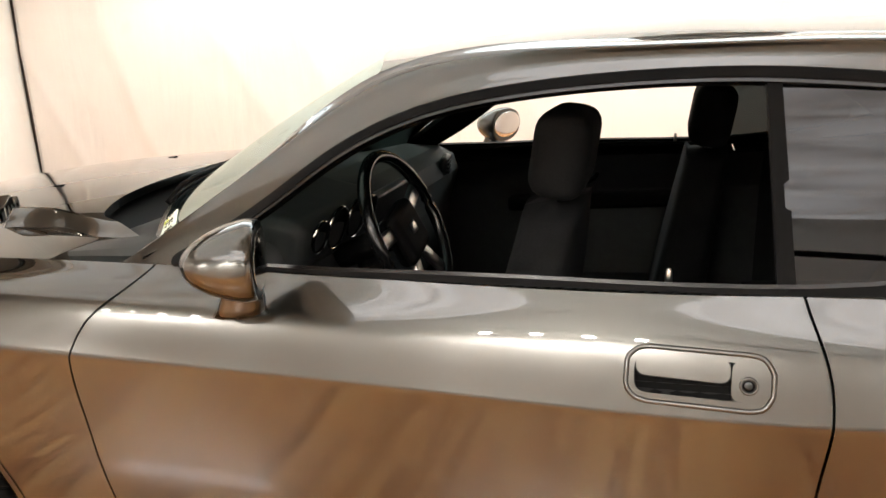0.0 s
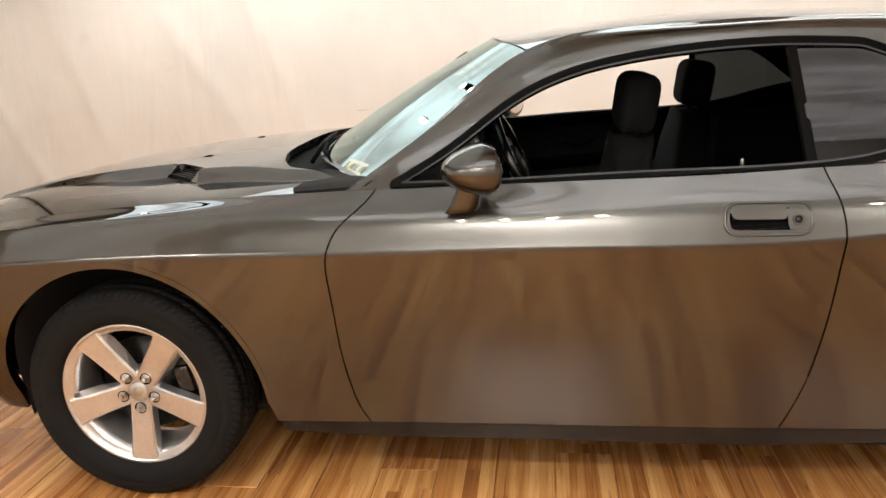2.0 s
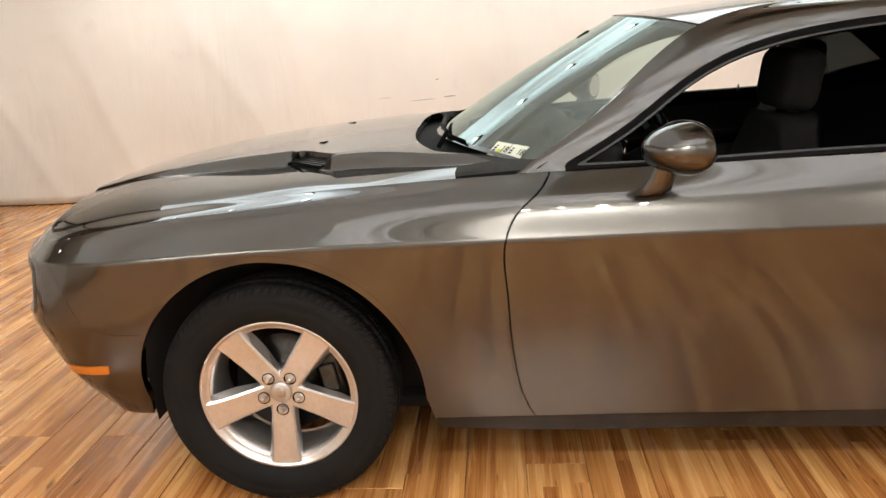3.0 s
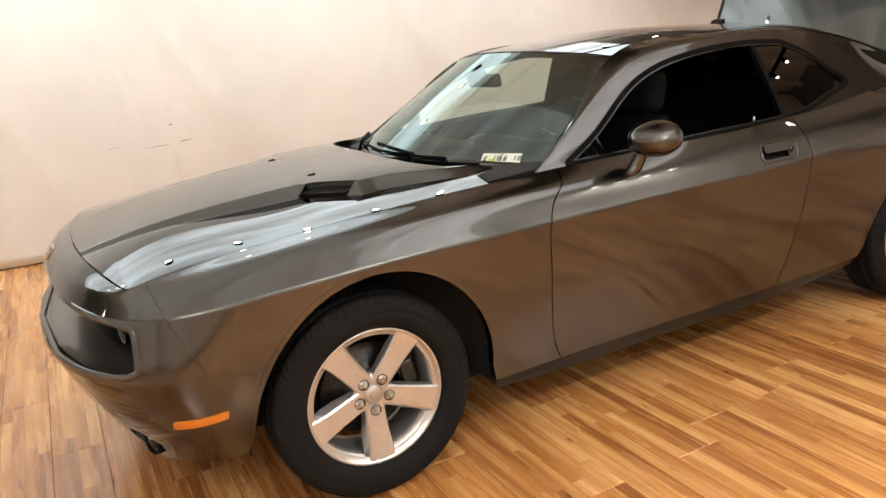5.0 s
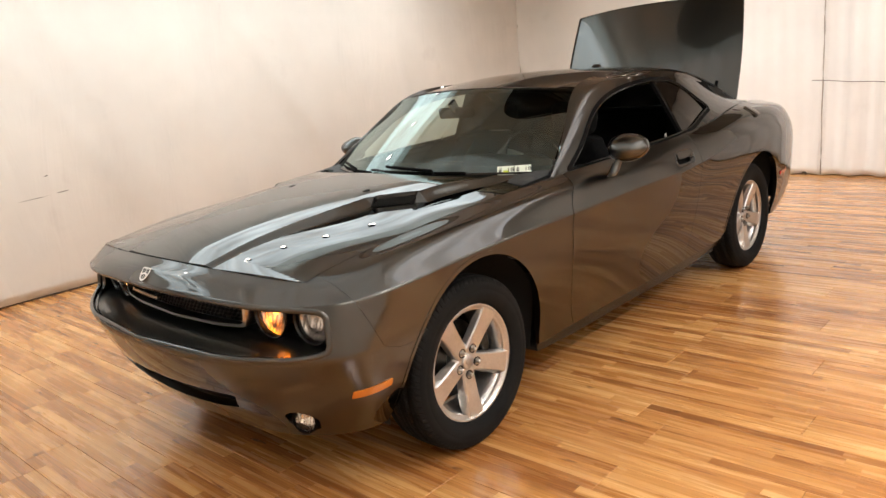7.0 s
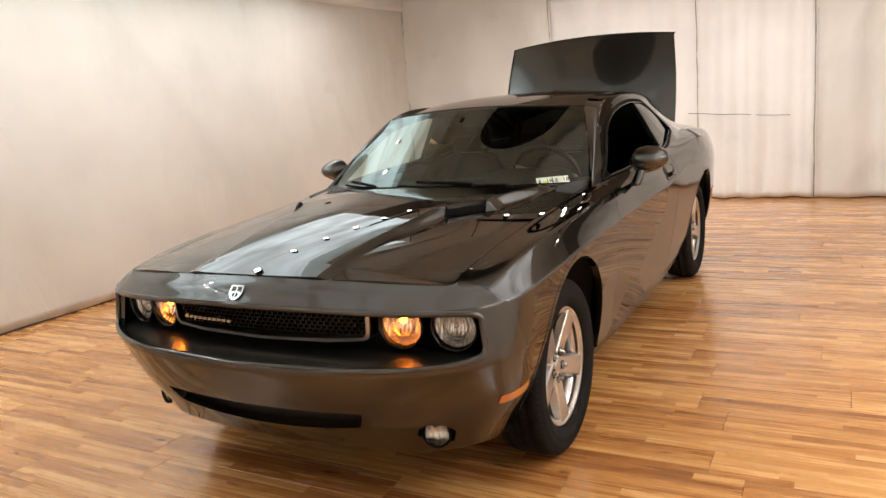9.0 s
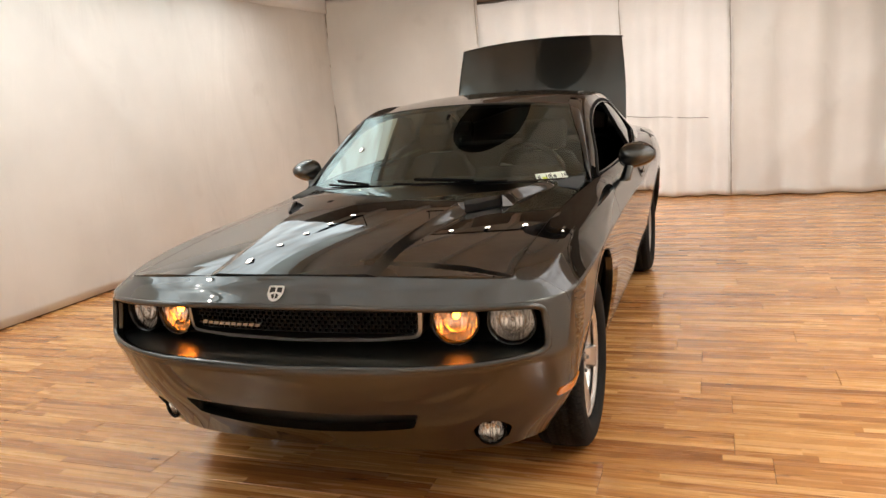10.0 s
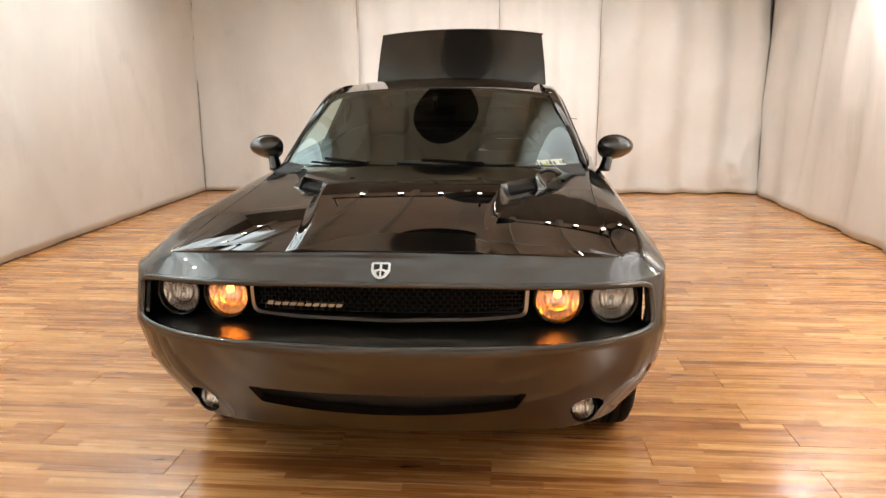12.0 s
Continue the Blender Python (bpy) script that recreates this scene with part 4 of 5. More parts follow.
ACROSS = np.linspace(-1, 1, 61)
panel("windscreen", SCREEN, ACROSS, np.linspace(0.02, 2.0, 30), GLASS, car, outward=1, lip=0.0)
panel("roof", ROOF, ACROSS, np.linspace(-.015, 4, 50), PAINT, car, outward=1, lip=0.015)
panel("rear_window", BACK, ACROSS, np.linspace(0, 2, 20), TINTED, car, outward=1, lip=0.0)


# ------------------------------------------------ bonnet
HOOD_MID = spline([-.80, -.60, -.30, .07, .35, .60], [[.888], [.936], [.986], [1.022], [1.036], [1.042]])


def soft(t):
    t = np.clip(t, 0, 1)
    return t * t * (3 - 2 * t)


GLASS_FOOT = SCREEN(np.stack([np.linspace(0, 1, 60), np.full(60, .03)], 1))


# the shut line: across the nose, round the corner, back along the fender
SHUT = FLANK(np.stack([np.linspace(0, 2.6, 520), np.full(520, 4.985)], 1))
TURN = int(np.argmax(np.diff(SHUT[:, 1]) > np.diff(SHUT[:, 0])))
NOSE_LINE, SIDE_LINE = SHUT[:TURN + 1], SHUT[TURN:]


class Hood:
    """u across from -1 to 1, v from the nose to the windscreen."""

    def __call__(self, uv):
        uv = np.asarray(uv, float)
        s, v = uv[:, 0], uv[:, 1]
        a = np.abs(s)
        front = np.interp(a * NOSE_LINE[-1, 0], NOSE_LINE[:, 0], NOSE_LINE[:, 1]) + .0015
        near = soft((a - .72) / .16)
        rear = (.385 + .335 * a ** 4) * (1 - near) + (np.interp(a * .79, GLASS_FOOT[:, 0], GLASS_FOOT[:, 1]) - .010) * near
        y = front + (rear - front) * v
        e = np.stack([np.interp(y, SIDE_LINE[:, 1], SIDE_LINE[:, k]) for k in (0, 2)], 1)
        x = a * (e[:, 0] - 0.003)
        mid = HOOD_MID(y)[:, 0]
        
        # raised middle with the two scoops
        step_x = .285 + .075 * soft((y + .68) / .70) + .15 * np.clip((y + .02) / .17, 0, 1) + .10 * soft((y - .2) / .4)
        high = (.010 + .030 * soft((y + .66) / .62)) * (1 - .45 * soft((y - .25) / .35))
        low = e[:, 1] + high
        z = low + (mid - low) * (1 - a ** 2.3) - high * (.6 * np.clip((x - step_x) / .046, 0, 1) + .4 * soft((x - step_x) / .046))
        return np.stack([np.sign(s) * x, y, z], 1)


HOOD = Hood()
SCOOP_AT, SCOOP_ALONG, SCOOP_RISE = np.array([.449, .065]), np.array([.66, .75]), np.array([-.75, .66])
SCOOP = [tuple(SCOOP_AT + SCOOP_ALONG * a + SCOOP_RISE * b) for a, b in rounded([(-.112, -.027), (.076, -.027), (.112, .025), (-.076, .025)], .010, 4)]
in_scoop = inside(SCOOP, (0, 1))


def off_scoop(p, uv=None):
    return -in_scoop(p * np.where(p[:, :1] < 0, np.array([[-1, 1, 1]]), 1))


panel("bonnet", HOOD, np.linspace(-1, 1, 301), rows((0.0006, 0.55, 90), (.55, .78, 70), (.78, 1.0, 36)), PAINT, car, [off_scoop], outward=1, lip=0.022)


# ------------------------------------------------ dark inner shell, added so that panel gaps read as shade
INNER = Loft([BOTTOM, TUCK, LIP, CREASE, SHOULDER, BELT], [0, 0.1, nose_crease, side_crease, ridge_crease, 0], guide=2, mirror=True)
panel("gap_shade_shell", INNER, np.linspace(FLANK.near_y(-.45), U[-1], 160), V_ALL[:-3], VOID, car, [away(arch, 0.004)], outward=1, lip=0.0, offset=-0.022, sides=(1, -1))
bm = bmesh.new()
add_box(bm, (1.40, 1.10, 0.03), (0, .05, .80))
add_box(bm, (1.30, 3.9, 0.04), (0, 2.0, .22))
add_box(bm, (1.05, .80, 0.03), (0, -.28, .27))
add_box(bm, (1.66, 1.95, 0.03), (0, 1.47, .238))
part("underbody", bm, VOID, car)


# ------------------------------------------------ wheels
def wheel(at, side):
    bm = bmesh.new()
    lathe(bm, [(.066, .214), (.070, .226), (.079, .231), (.081, .238), (.074, .243), (.060, .240), (.060, .230), (.050, .214), (.020, .206), (-.06, .200), (-.10, .212), (-.115, .238)], steps=80, caps=False)
    rim = part("wheel", bm, ALLOY, car, "silver five-spoke alloy wheel")
    bm = bmesh.new()
    half = [(.066, .237), (.082, .240), (.094, .252), (.104, .275), (.107, .296), (.105, .300), (.107, .304), (.102, .322), (.093, .337), (.086, .345), (.080, .3495), (.056, .353), (.054, .344), (.046, .344), (.044, .3545), (.016, .355), (.014, .346), (.006, .346), (.004, .3555)]
    lathe(bm, half + [(-a, r) for a, r in half[::-1]], steps=120, caps=False)
    part("tyre", bm, TREAD, rim, "black rubber tyre with grooved tread")
    bm = bmesh.new()
    lathe(bm, [(-.045, .03), (-.045, .158), (-.030, .160), (-.022, .158), (-.022, .085), (0, .080), (.0, .0001)], steps=56)
    part("brake_disc", bm, STEEL, rim, "bare steel brake disc")
    bm = bmesh.new()
    add_box(bm, (.06, .07, .15), (-.02, .145, .03), (12, 0, 0), .012)
    add_box(bm, (.03, .05, .09), (.012, .145, .03), (12, 0, 0), .008)
    part("brake_caliper", bm, STEEL, rim)
    bm = bmesh.new()
    lathe(bm, [(-.12, .05), (-.12, .19), (-.11, .19), (-.11, .0001)], steps=40)
    part("dust_shield", bm, VOID, rim)
    bm = bmesh.new()
    lathe(bm, [(.0, .074), (.028, .074), (.040, .070), (.046, .062), (.047, .036), (.042, .034), (.0, .034)], steps=60)
    part("hub", bm, ALLOY, rim)
    bm = bmesh.new()
    lathe(bm, [(.040, .034), (.052, .033), (.056, .028), (.0565, .0001)], steps=40)
    cap = part("centre_cap", bm, ALLOY, rim)
    bm = bmesh.new()
    lathe(bm, [(.0566, .016), (.0585, .014), (.0585, .0001)], steps=24)
    part("emblem", bm, SATIN, cap)
    # flat-faced spoke with a broad slanting flank on one side
    stations = [(.030, .034, .048), (.080, .035, .055), (.13, .037, .062), (.175, .040, .069), (.205, .043, .073), (.228, .048, .075)]
    bm = bmesh.new()
    rings = []
    for r, w, h in stations:
        d = .034 if r < .2 else .024
        section = [(-w - .003, h - d), (-w, h - .006), (-w + .005, h), (w - .004, h), (w + .003, h - .005), (w + .013 * min(1, max(0, (r - .05) / .08)) + .003, h - d)]
        rings.append([bm.verts.new((x, y, r)) for y, x in section])
    for p, q in zip(rings, rings[1:]):
        for k in range(len(p)):
            j = (k + 1) % len(p)
            bm.faces.new((p[k], p[j], q[j], q[k]))
    bmesh.ops.bevel(bm, geom=[e for e in bm.edges if len(e.link_faces) == 2 and e.calc_face_angle() > 0.5], offset=.0015, segments=1, affect="EDGES")
    first = part("spoke", bm, ALLOY, rim, smooth=False)
    bm = bmesh.new()
    lathe(bm, [(.045, .0135), (.058, .0125), (.059, .009), (.070, .0085), (.073, .005), (.0735, .0001)], steps=6)
    nut = part("lug_nut", bm, SATIN, rim, smooth=False)
    bm = bmesh.new()
    lathe(bm, [(.046, .0165), (.0545, .0195), (.0545, .0165), (.047, .0150)], steps=20, caps=False)
    seat = part("nut_pocket", bm, GLOSSY, rim)
    for k in range(5):
        turn = pose(0, 0, 0, 180 + 72 * k + (0 if side > 0 else 36))
        for ob, m in ((first, turn), (nut, turn @ pose(0, 0, .056)), (seat, turn @ pose(0, 0, .056))):
            c = ob if k == 0 else ob.copy()
            if k:
                scene.collection.objects.link(c)
            c.matrix_local = m
    bm = bmesh.new()
    tube(bm, [(.045, .14, .165), (.058, .138, .160), (.066, .134, .155)], .004, 8)
    part("valve", bm, BLACK, rim)
    rim.matrix_world = pose(*at) @ (Matrix.Identity(4) if side > 0 else pose(0, 0, 0, 0, 0, 180))
    return rim


for y in (AXLE_F, AXLE_R):
    for side in (1, -1):
        wheel((side * 0.79, y, 0.3555), side)
    for side in (1, -1):
        # wheel housing, a dark half drum
        bm = bmesh.new()
        rings = []
        for x in (side * .93, side * .60):
            rings.append([bm.verts.new((x if not (k in (0, 24) and x == side * .93) else side * .84, y + .03 - .445 * math.cos(math.pi * k / 24), .345 + .49 * math.sin(math.pi * k / 24) - (.10 if k in (0, 24) else 0))) for k in range(25)])
        for v in rings[0]:
            v.co.x = side * (.80 + .10 * min(1, max(0, v.co.z - .3) / .4))
        for p, q in zip(rings[0], rings[0][1:]):
            i, j = rings[0].index(p), rings[0].index(q)
            bm.faces.new((p, q, rings[1][j], rings[1][i]))
        bm.faces.new(rings[1])
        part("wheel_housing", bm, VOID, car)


# ------------------------------------------------ nose: recess, grille, lamps, intake
def back_line(x):
    return -.757 + .15 * x * x


def strip(name, lines, mat, label=""):
    verts = [p for line in lines for p in line]
    n = len(lines[0])
    faces = [(r * n + i, r * n + i + 1, (r + 1) * n + i + 1, (r + 1) * n + i) for r in range(len(lines) - 1) for i in range(n - 1)]
    bm = bmesh.new()
    vs = [bm.verts.new(tuple(map(float, p))) for p in verts]
    for f in faces:
        bm.faces.new([vs[i] for i in f])
    return part(name, bm, mat, car, label)


us = np.linspace(-.912, .912, 81)
for name, v, z_back, mat in (("bumper_ledge", 2.075, .628, LEDGE), ("grille_soffit", 2.965, .800, BLACK)):
    rim_pts = FLANK(np.stack([us, np.full_like(us, v)], 1))
    rim_pts[:, 1] += .004
    back = np.stack([rim_pts[:, 0] * .965, back_line(rim_pts[:, 0]) + .09, np.full(len(us), z_back)], 1)
    low = rim_pts - (FLANK(np.stack([us, np.full_like(us, v)], 1)) * 0 + [0, 0, .012 if v < 2.5 else -.006])
    lines = [rim_pts + (low - rim_pts) * .3] + [low + (back - low) * t + np.array([0, 0, .004 * math.sin(math.pi * t)]) for t in (.05, .25, .5, .75, 1.0)]
    strip(name, lines, mat, "painted shelf under the grille" if v < 2.5 else "")
xs = np.linspace(-.85, .85, 61)
strip("lamp_panel", [[(x, back_line(x) + .088, z) for x in xs] for z in (.60, .70, .805)], BLACK)
panel("mouth_liner", FLANK, rows((.93, 1.15, 14)), rows((1.9, 3.05, 12)), BLACK, car, lip=0, offset=-.04, sides=(1, -1))
bm = bmesh.new()
turns = np.linspace(0, 2 * math.pi, 180, endpoint=False)
loop = np.stack([.917 * np.sign(np.cos(turns)) * np.abs(np.cos(turns)) ** .2, 2.52 + .45 * np.sign(np.sin(turns)) * np.abs(np.sin(turns)) ** .25], 1)
ring_pts = FLANK(loop) - normals_at(FLANK, loop, 1) * .006
keep = [ring_pts[0]]
for p in ring_pts[1:]:
    if np.linalg.norm(p - keep[-1]) > .006:
        keep.append(p)
tube(bm, [tuple(p) for p in keep], .0115, 12, closed=True)
part("bumper_edge", bm, PAINT, car, "rounded painted rim of the mouth")

# bright frame round the grille
outline = rounded([(-.462, .792), (.462, .792), (.455, .672), (.30, .660), (0, .655), (-.30, .660), (-.455, .672)], .03, 5)
inner = rounded([(-.449, .780), (.449, .780), (.443, .683), (.30, .672), (0, .667), (-.30, .672), (-.443, .683)], .024, 5)
bm = bmesh.new()
loops = [[bm.verts.new((x, back_line(x) - d, z)) for x, z in ring] for ring, d in ((outline, -.055), (outline, .008), (inner, .010), (inner, -.055))]
n = len(outline)
for p, q in zip(loops, loops[1:]):
    for k in range(n):
        j = (k + 1) % n
        bm.faces.new((p[k], p[j], q[j], q[k]))
frame_ob = part("grille_frame", bm, SATIN, car, "satin silver grille surround")
frame_ob.data.polygons.foreach_set("use_smooth", [False] * len(frame_ob.data.polygons))
bm = bmesh.new()
zs = np.linspace(.682, .780, 8)
for r, z in enumerate(zs):
    tube(bm, [(x, back_line(x) + .020, z) for x in np.linspace(-.445, .445, 25)], .0022, 6)
for r, (z0, z1) in enumerate(zip(zs, zs[1:])):
    for k in range(37):
        x = -.44 + .0245 * k + (.01225 if r % 2 else 0)
        if abs(x) < .44:
            add_box(bm, (.0032, .022, z1 - z0), (x, back_line(x) + .024, (z0 + z1) / 2))
part("grille_mesh", bm, GRILLE, car, "black honeycomb grille mesh", smooth=False)
# script on the grille as plain slanted bars
plate = None
for k in range(10):
    bm = bmesh.new()
    x = -.405 + .0262 * k
    w, h, lean = .019, .011 if k else .014, .005
    prism(bm, [(x, .700), (x + w, .700), (x + w + lean, .700 + h), (x + lean, .700 + h)], "y", back_line(x) - .004, back_line(x) + .012)
    if plate is None:
        plate = part("nameplate", bm, SATIN, car, "row of small chrome bars", smooth=False)
    else:
        part("nameplate_bar", bm, SATIN, plate, smooth=False)
# shield on the nose
place = FLANK([[0, 3.68]])[0]
nn = normals_at(FLANK, [[0, 3.68]], 1)[0]
bm = bmesh.new()
shield = rounded([(-.030, .026), (.030, .026), (.030, -.006), (.018, -.026), (0, -.033), (-.018, -.026), (-.030, -.006)], .008, 3)
prism(bm, shield, "z", 0, .006)
badge = part("badge", bm, CHROME, car, "chrome shield emblem", smooth=False)
bm = bmesh.new()
for pts in ([(-.022, .019), (-.004, .019), (-.004, .004), (-.022, .000)], [(.022, .019), (.004, .019), (.004, .004), (.022, .000)], [(-.014, -.008), (-.003, -.003), (-.003, -.022), (-.010, -.018)], [(.014, -.008), (.003, -.003), (.003, -.022), (.010, -.018)]):
    prism(bm, pts, "z", .0055, .007)
part("inlay", bm, GLOSSY, badge, smooth=False)
badge.matrix_world = Matrix.Translation(Vector(place) + Vector(nn) * .001) @ Vector(nn).to_track_quat("Z", "Y").to_matrix().to_4x4()


def headlamp(x, z, r, lit):
    y = back_line(x) + .022
    bm = bmesh.new()
    lathe(bm, [(.060, r + .004), (-.006, r + .008), (-.012, r + .005), (-.012, r + .001), (.0, r - .003), (.02, r - .004)], axis="y", steps=56, caps=False)
    lamp_ob = part("headlamp", bm, GLOSSY, car, "round headlamp glowing amber" if lit else "round clear headlamp")
    bm = bmesh.new()
    lathe(bm, [(.012, r - .003)] + [(.012 + .040 * (1 - (t ** 2)), max(.0001, t * (r - .004))) for t in (.98, .85, .7, .55, .4, .25, .16, 0)], axis="y", steps=56, caps=False)
    part("reflector", bm, FLUTED, lamp_ob, "fluted chrome reflector")
    bm = bmesh.new()
    lathe(bm, [(-.005 - .012 * (1 - t * t), max(.0001, t * (r - .002))) for t in (1, .8, .6, .4, .2, 0)], axis="y", steps=48, caps=False)
    part("lens", bm, CLEAR, lamp_ob)
    bm = bmesh.new()
    bmesh.ops.create_uvsphere(bm, u_segments=16, v_segments=10, radius=.013 if lit else .010, matrix=pose(0, .022, .012 if lit else 0))
    part("bulb", bm, AMBER_GLOW if lit else CHROME, lamp_ob, "lit amber bulb" if lit else "")
    bm = bmesh.new()
    lathe(bm, [(.020, r * .62), (.008, r * .60), (.008, r * .54), (.020, r * .52)], axis="y", steps=40, caps=False)
    part("inner_ring", bm, CHROME, lamp_ob)
    lamp_ob.matrix_world = pose(x, y, z, 0, 0, math.degrees(math.atan(.30 * x)) * .6)
    return lamp_ob


for side in (1, -1):
    headlamp(side * .556, .720, .076, True)
    headlamp(side * .738, .714, .075, False)
    bm = bmesh.new()
    lathe(bm, [(.03, .050), (-.004, .050), (-.008, .046), (-.004, .043), (.004, .043)], axis="y", steps=36, caps=False)
    fog = part("fog_lamp", bm, BLACK, car, "round clear fog lamp in the bumper")
    bm = bmesh.new()
    lathe(bm, [(.004, .043), (.016, .034), (.026, .018), (.030, .0001)], axis="y", steps=36, caps=False)
    part("reflector", bm, FLUTED, fog)
    bm = bmesh.new()
    lathe(bm, [(.002, .043), (-.004, .030), (-.007, .015), (-.008, .0001)], axis="y", steps=36, caps=False)
    part("lens", bm, CLEAR, fog)
    fog.matrix_world = pose(side * .650, -.679, .338, -4, 0, side * 20)
panel("intake_grille", FLANK, np.linspace(-.62, .62, 60), rows((.15, 1.25, 16)), INTAKE, car, lip=0, offset=-.05)
panel("fog_bezel", FLANK, np.linspace(.60, .95, 24), rows((0.05, 1.2, 20)), BLACK, car, [away(fog_hole, -.012)], lip=0, offset=-.045, sides=(1, -1))
MARKER = [(-.627, .455), (-.480, .459), (-.477, .486), (-.627, .482)]
panel("side_marker", FLANK, np.linspace(U[2], FLANK.near_y(-.38), 60), rows((.6, 1.6, 44)), AMBER, car, [inside(rounded(MARKER, .006, 3))], lip=.008, offset=.005, label="amber side marker", sides=(1, -1))
panel("rear_side_marker", FLANK, np.linspace(FLANK.near_y(3.2), FLANK.near_y(3.8), 40), rows((1, 2, 30)), RED, car, [inside(rounded([(3.40, .562), (3.54, .566), (3.54, .592), (3.40, .588)], .006, 3))], lip=.008, offset=.005, label="red side marker", sides=(1, -1))

# ------------------------------------------------ door handle, fuel cap, mirrors
u_door = np.linspace(FLANK.near_y(1.70), FLANK.near_y(2.0), 50)
v_door = rows((3.0, 4.2, 40))
panel("handle_surround", FLANK, u_door, v_door, PAINT, car, [away(in_handle, -.0015), neg(in_handle, -.012)], lip=0, offset=.0008, sides=(1, -1))
grid = np.stack(np.meshgrid(np.linspace(FLANK.near_y(1.70), FLANK.near_y(2.0), 140), np.linspace(3.0, 4.3, 140)), -1).reshape(-1, 2)
door_pts = FLANK(grid)
ring_at = [tuple(door_pts[int(np.argmin(np.hypot(door_pts[:, 1] - y, door_pts[:, 2] - z)))]) for y, z in HANDLE]
for side in (1, -1):
    bm = bmesh.new()
    tube(bm, [(side * (x + .0005), y, z) for x, y, z in ring_at], .0042, 8, closed=True)
    part("handle_rim", bm, PAINT, car, "raised painted rim round the handle")
panel("handle_cup", FLANK, u_door, v_door, BLACK, car, [away(in_handle, .004)], lip=0, offset=-.022, sides=(1, -1))
PULL = rounded([(1.760, .908), (1.895, .908), (1.895, .940), (1.760, .940)], .016, 5)
panel("door_handle", FLANK, u_door, v_door, PAINT, car, [inside(PULL)], lip=.018, offset=.010, label="painted pull handle", sides=(1, -1))
KEEP = rounded([(1.897, .884), (1.946, .884), (1.946, .940), (1.897, .940)], .014, 5)
panel("lock_plate", FLANK, u_door, v_door, PAINT, car, [inside(KEEP)], lip=.012, offset=.003, sides=(1, -1))
for side in (1, -1):
    bm = bmesh.new()
    lathe(bm, [(-.01, .0135), (.004, .0135), (.006, .0115), (.005, .0095), (.001, .009), (.001, .0001)], axis="z", steps=28)
    ob = part("door_lock", bm, PAINT, car)
    lv = min(np.linspace(3, 4.2, 200), key=lambda v: abs(FLANK([[FLANK.near_y(1.921, v), v]])[0][2] - .908))
    lu = FLANK.near_y(1.921, lv)
    lq, ln = Vector(FLANK([[lu, lv]])[0]), Vector(normals_at(FLANK, [[lu, lv]], 1)[0])
    ob.matrix_world = Matrix.Diagonal((side, 1, 1, 1)) @ Matrix.Translation(lq + ln * .004) @ ln.to_track_quat("Z", "Y").to_matrix().to_4x4()
    bm = bmesh.new()
    lathe(bm, [(.0012, .0085), (.0022, .008), (.0022, .0001)], axis="z", steps=20)
    part("keyhole_cover", bm, GLOSSY, ob)
bm = bmesh.new()
lathe(bm, [(0, .058), (.004, .058), (.005, .055), (.0055, .0001)], axis="z", steps=40)
fuel = part("fuel_cap", bm, PAINT, car, "round fuel filler cap")
q = FLANK([[FLANK.near_y(2.98, 4.2), 4.15]])[0]
qn = normals_at(FLANK, [[FLANK.near_y(2.98, 4.2), 4.15]], 1)[0]
fuel.matrix_world = Matrix.Translation(Vector(q) - Vector(qn) * .003) @ Vector(qn).to_track_quat("Z", "Y").to_matrix().to_4x4()


def door_mirror(side):
    bm = bmesh.new()
    bmesh.ops.create_uvsphere(bm, u_segments=40, v_segments=24, radius=1)
    for v in bm.verts:
        x, y, z = v.co
        back = y > 0
        k = 1 - .18 * x * .5
        v.co = Vector((.098 * np.sign(x) * abs(x) ** .9, (.022 * min(1, y * 3) if back else .105 * y), (.066 if z > 0 else .070) * np.sign(z) * abs(z) ** .9 * k * (1 + .25 * min(0, y))))
    head = part("door_mirror", bm, PAINT, car, "body-coloured door mirror")
    bm = bmesh.new()
    bmesh.ops.create_uvsphere(bm, u_segments=36, v_segments=8, radius=1)
    for v in bm.verts:
        v.co = Vector((.086 * v.co.x, .0245 + .002 * v.co.y, .050 * v.co.z))
    part("mirror_glass", bm, CHROME, head, "mirror glass")
    bm = bmesh.new()
    rings = []
    for t, cx, cy, cz, rx, ry in ((0, -.088, -.03, -.119, .030, .050), (.3, -.075, -.025, -.10, .026, .042), (.7, -.055, -.018, -.06, .024, .036), (1, -.04, -.012, -.03, .026, .036)):
        rings.append([bm.verts.new((cx + rx * math.cos(2 * math.pi * k / 16), cy + ry * math.sin(2 * math.pi * k / 16), cz)) for k in range(16)])
    for p, q2 in zip(rings, rings[1:]):
        for k in range(16):
            bm.faces.new((p[k], p[(k + 1) % 16], q2[(k + 1) % 16], q2[k]))
    bm.faces.new(rings[0])
    part("mirror_stalk", bm, PAINT, head)
    head.matrix_world = pose(side * .972, 1.128, 1.065, 0, 0, 0) @ Matrix.Diagonal((side, 1, 1, 1)) @ pose(0, 0, 0, 0, -4, 24)


for side in (1, -1):
    door_mirror(side)

def hood_at(x, y):
    """u, v of the bonnet above a place in plan."""
    grid = [(u, v) for u in np.linspace(.3, .8, 101) for v in np.linspace(.5, .95, 181)]
    pts = HOOD(grid)
    return grid[int(np.argmin(np.hypot(pts[:, 0] - x, pts[:, 1] - y)))]


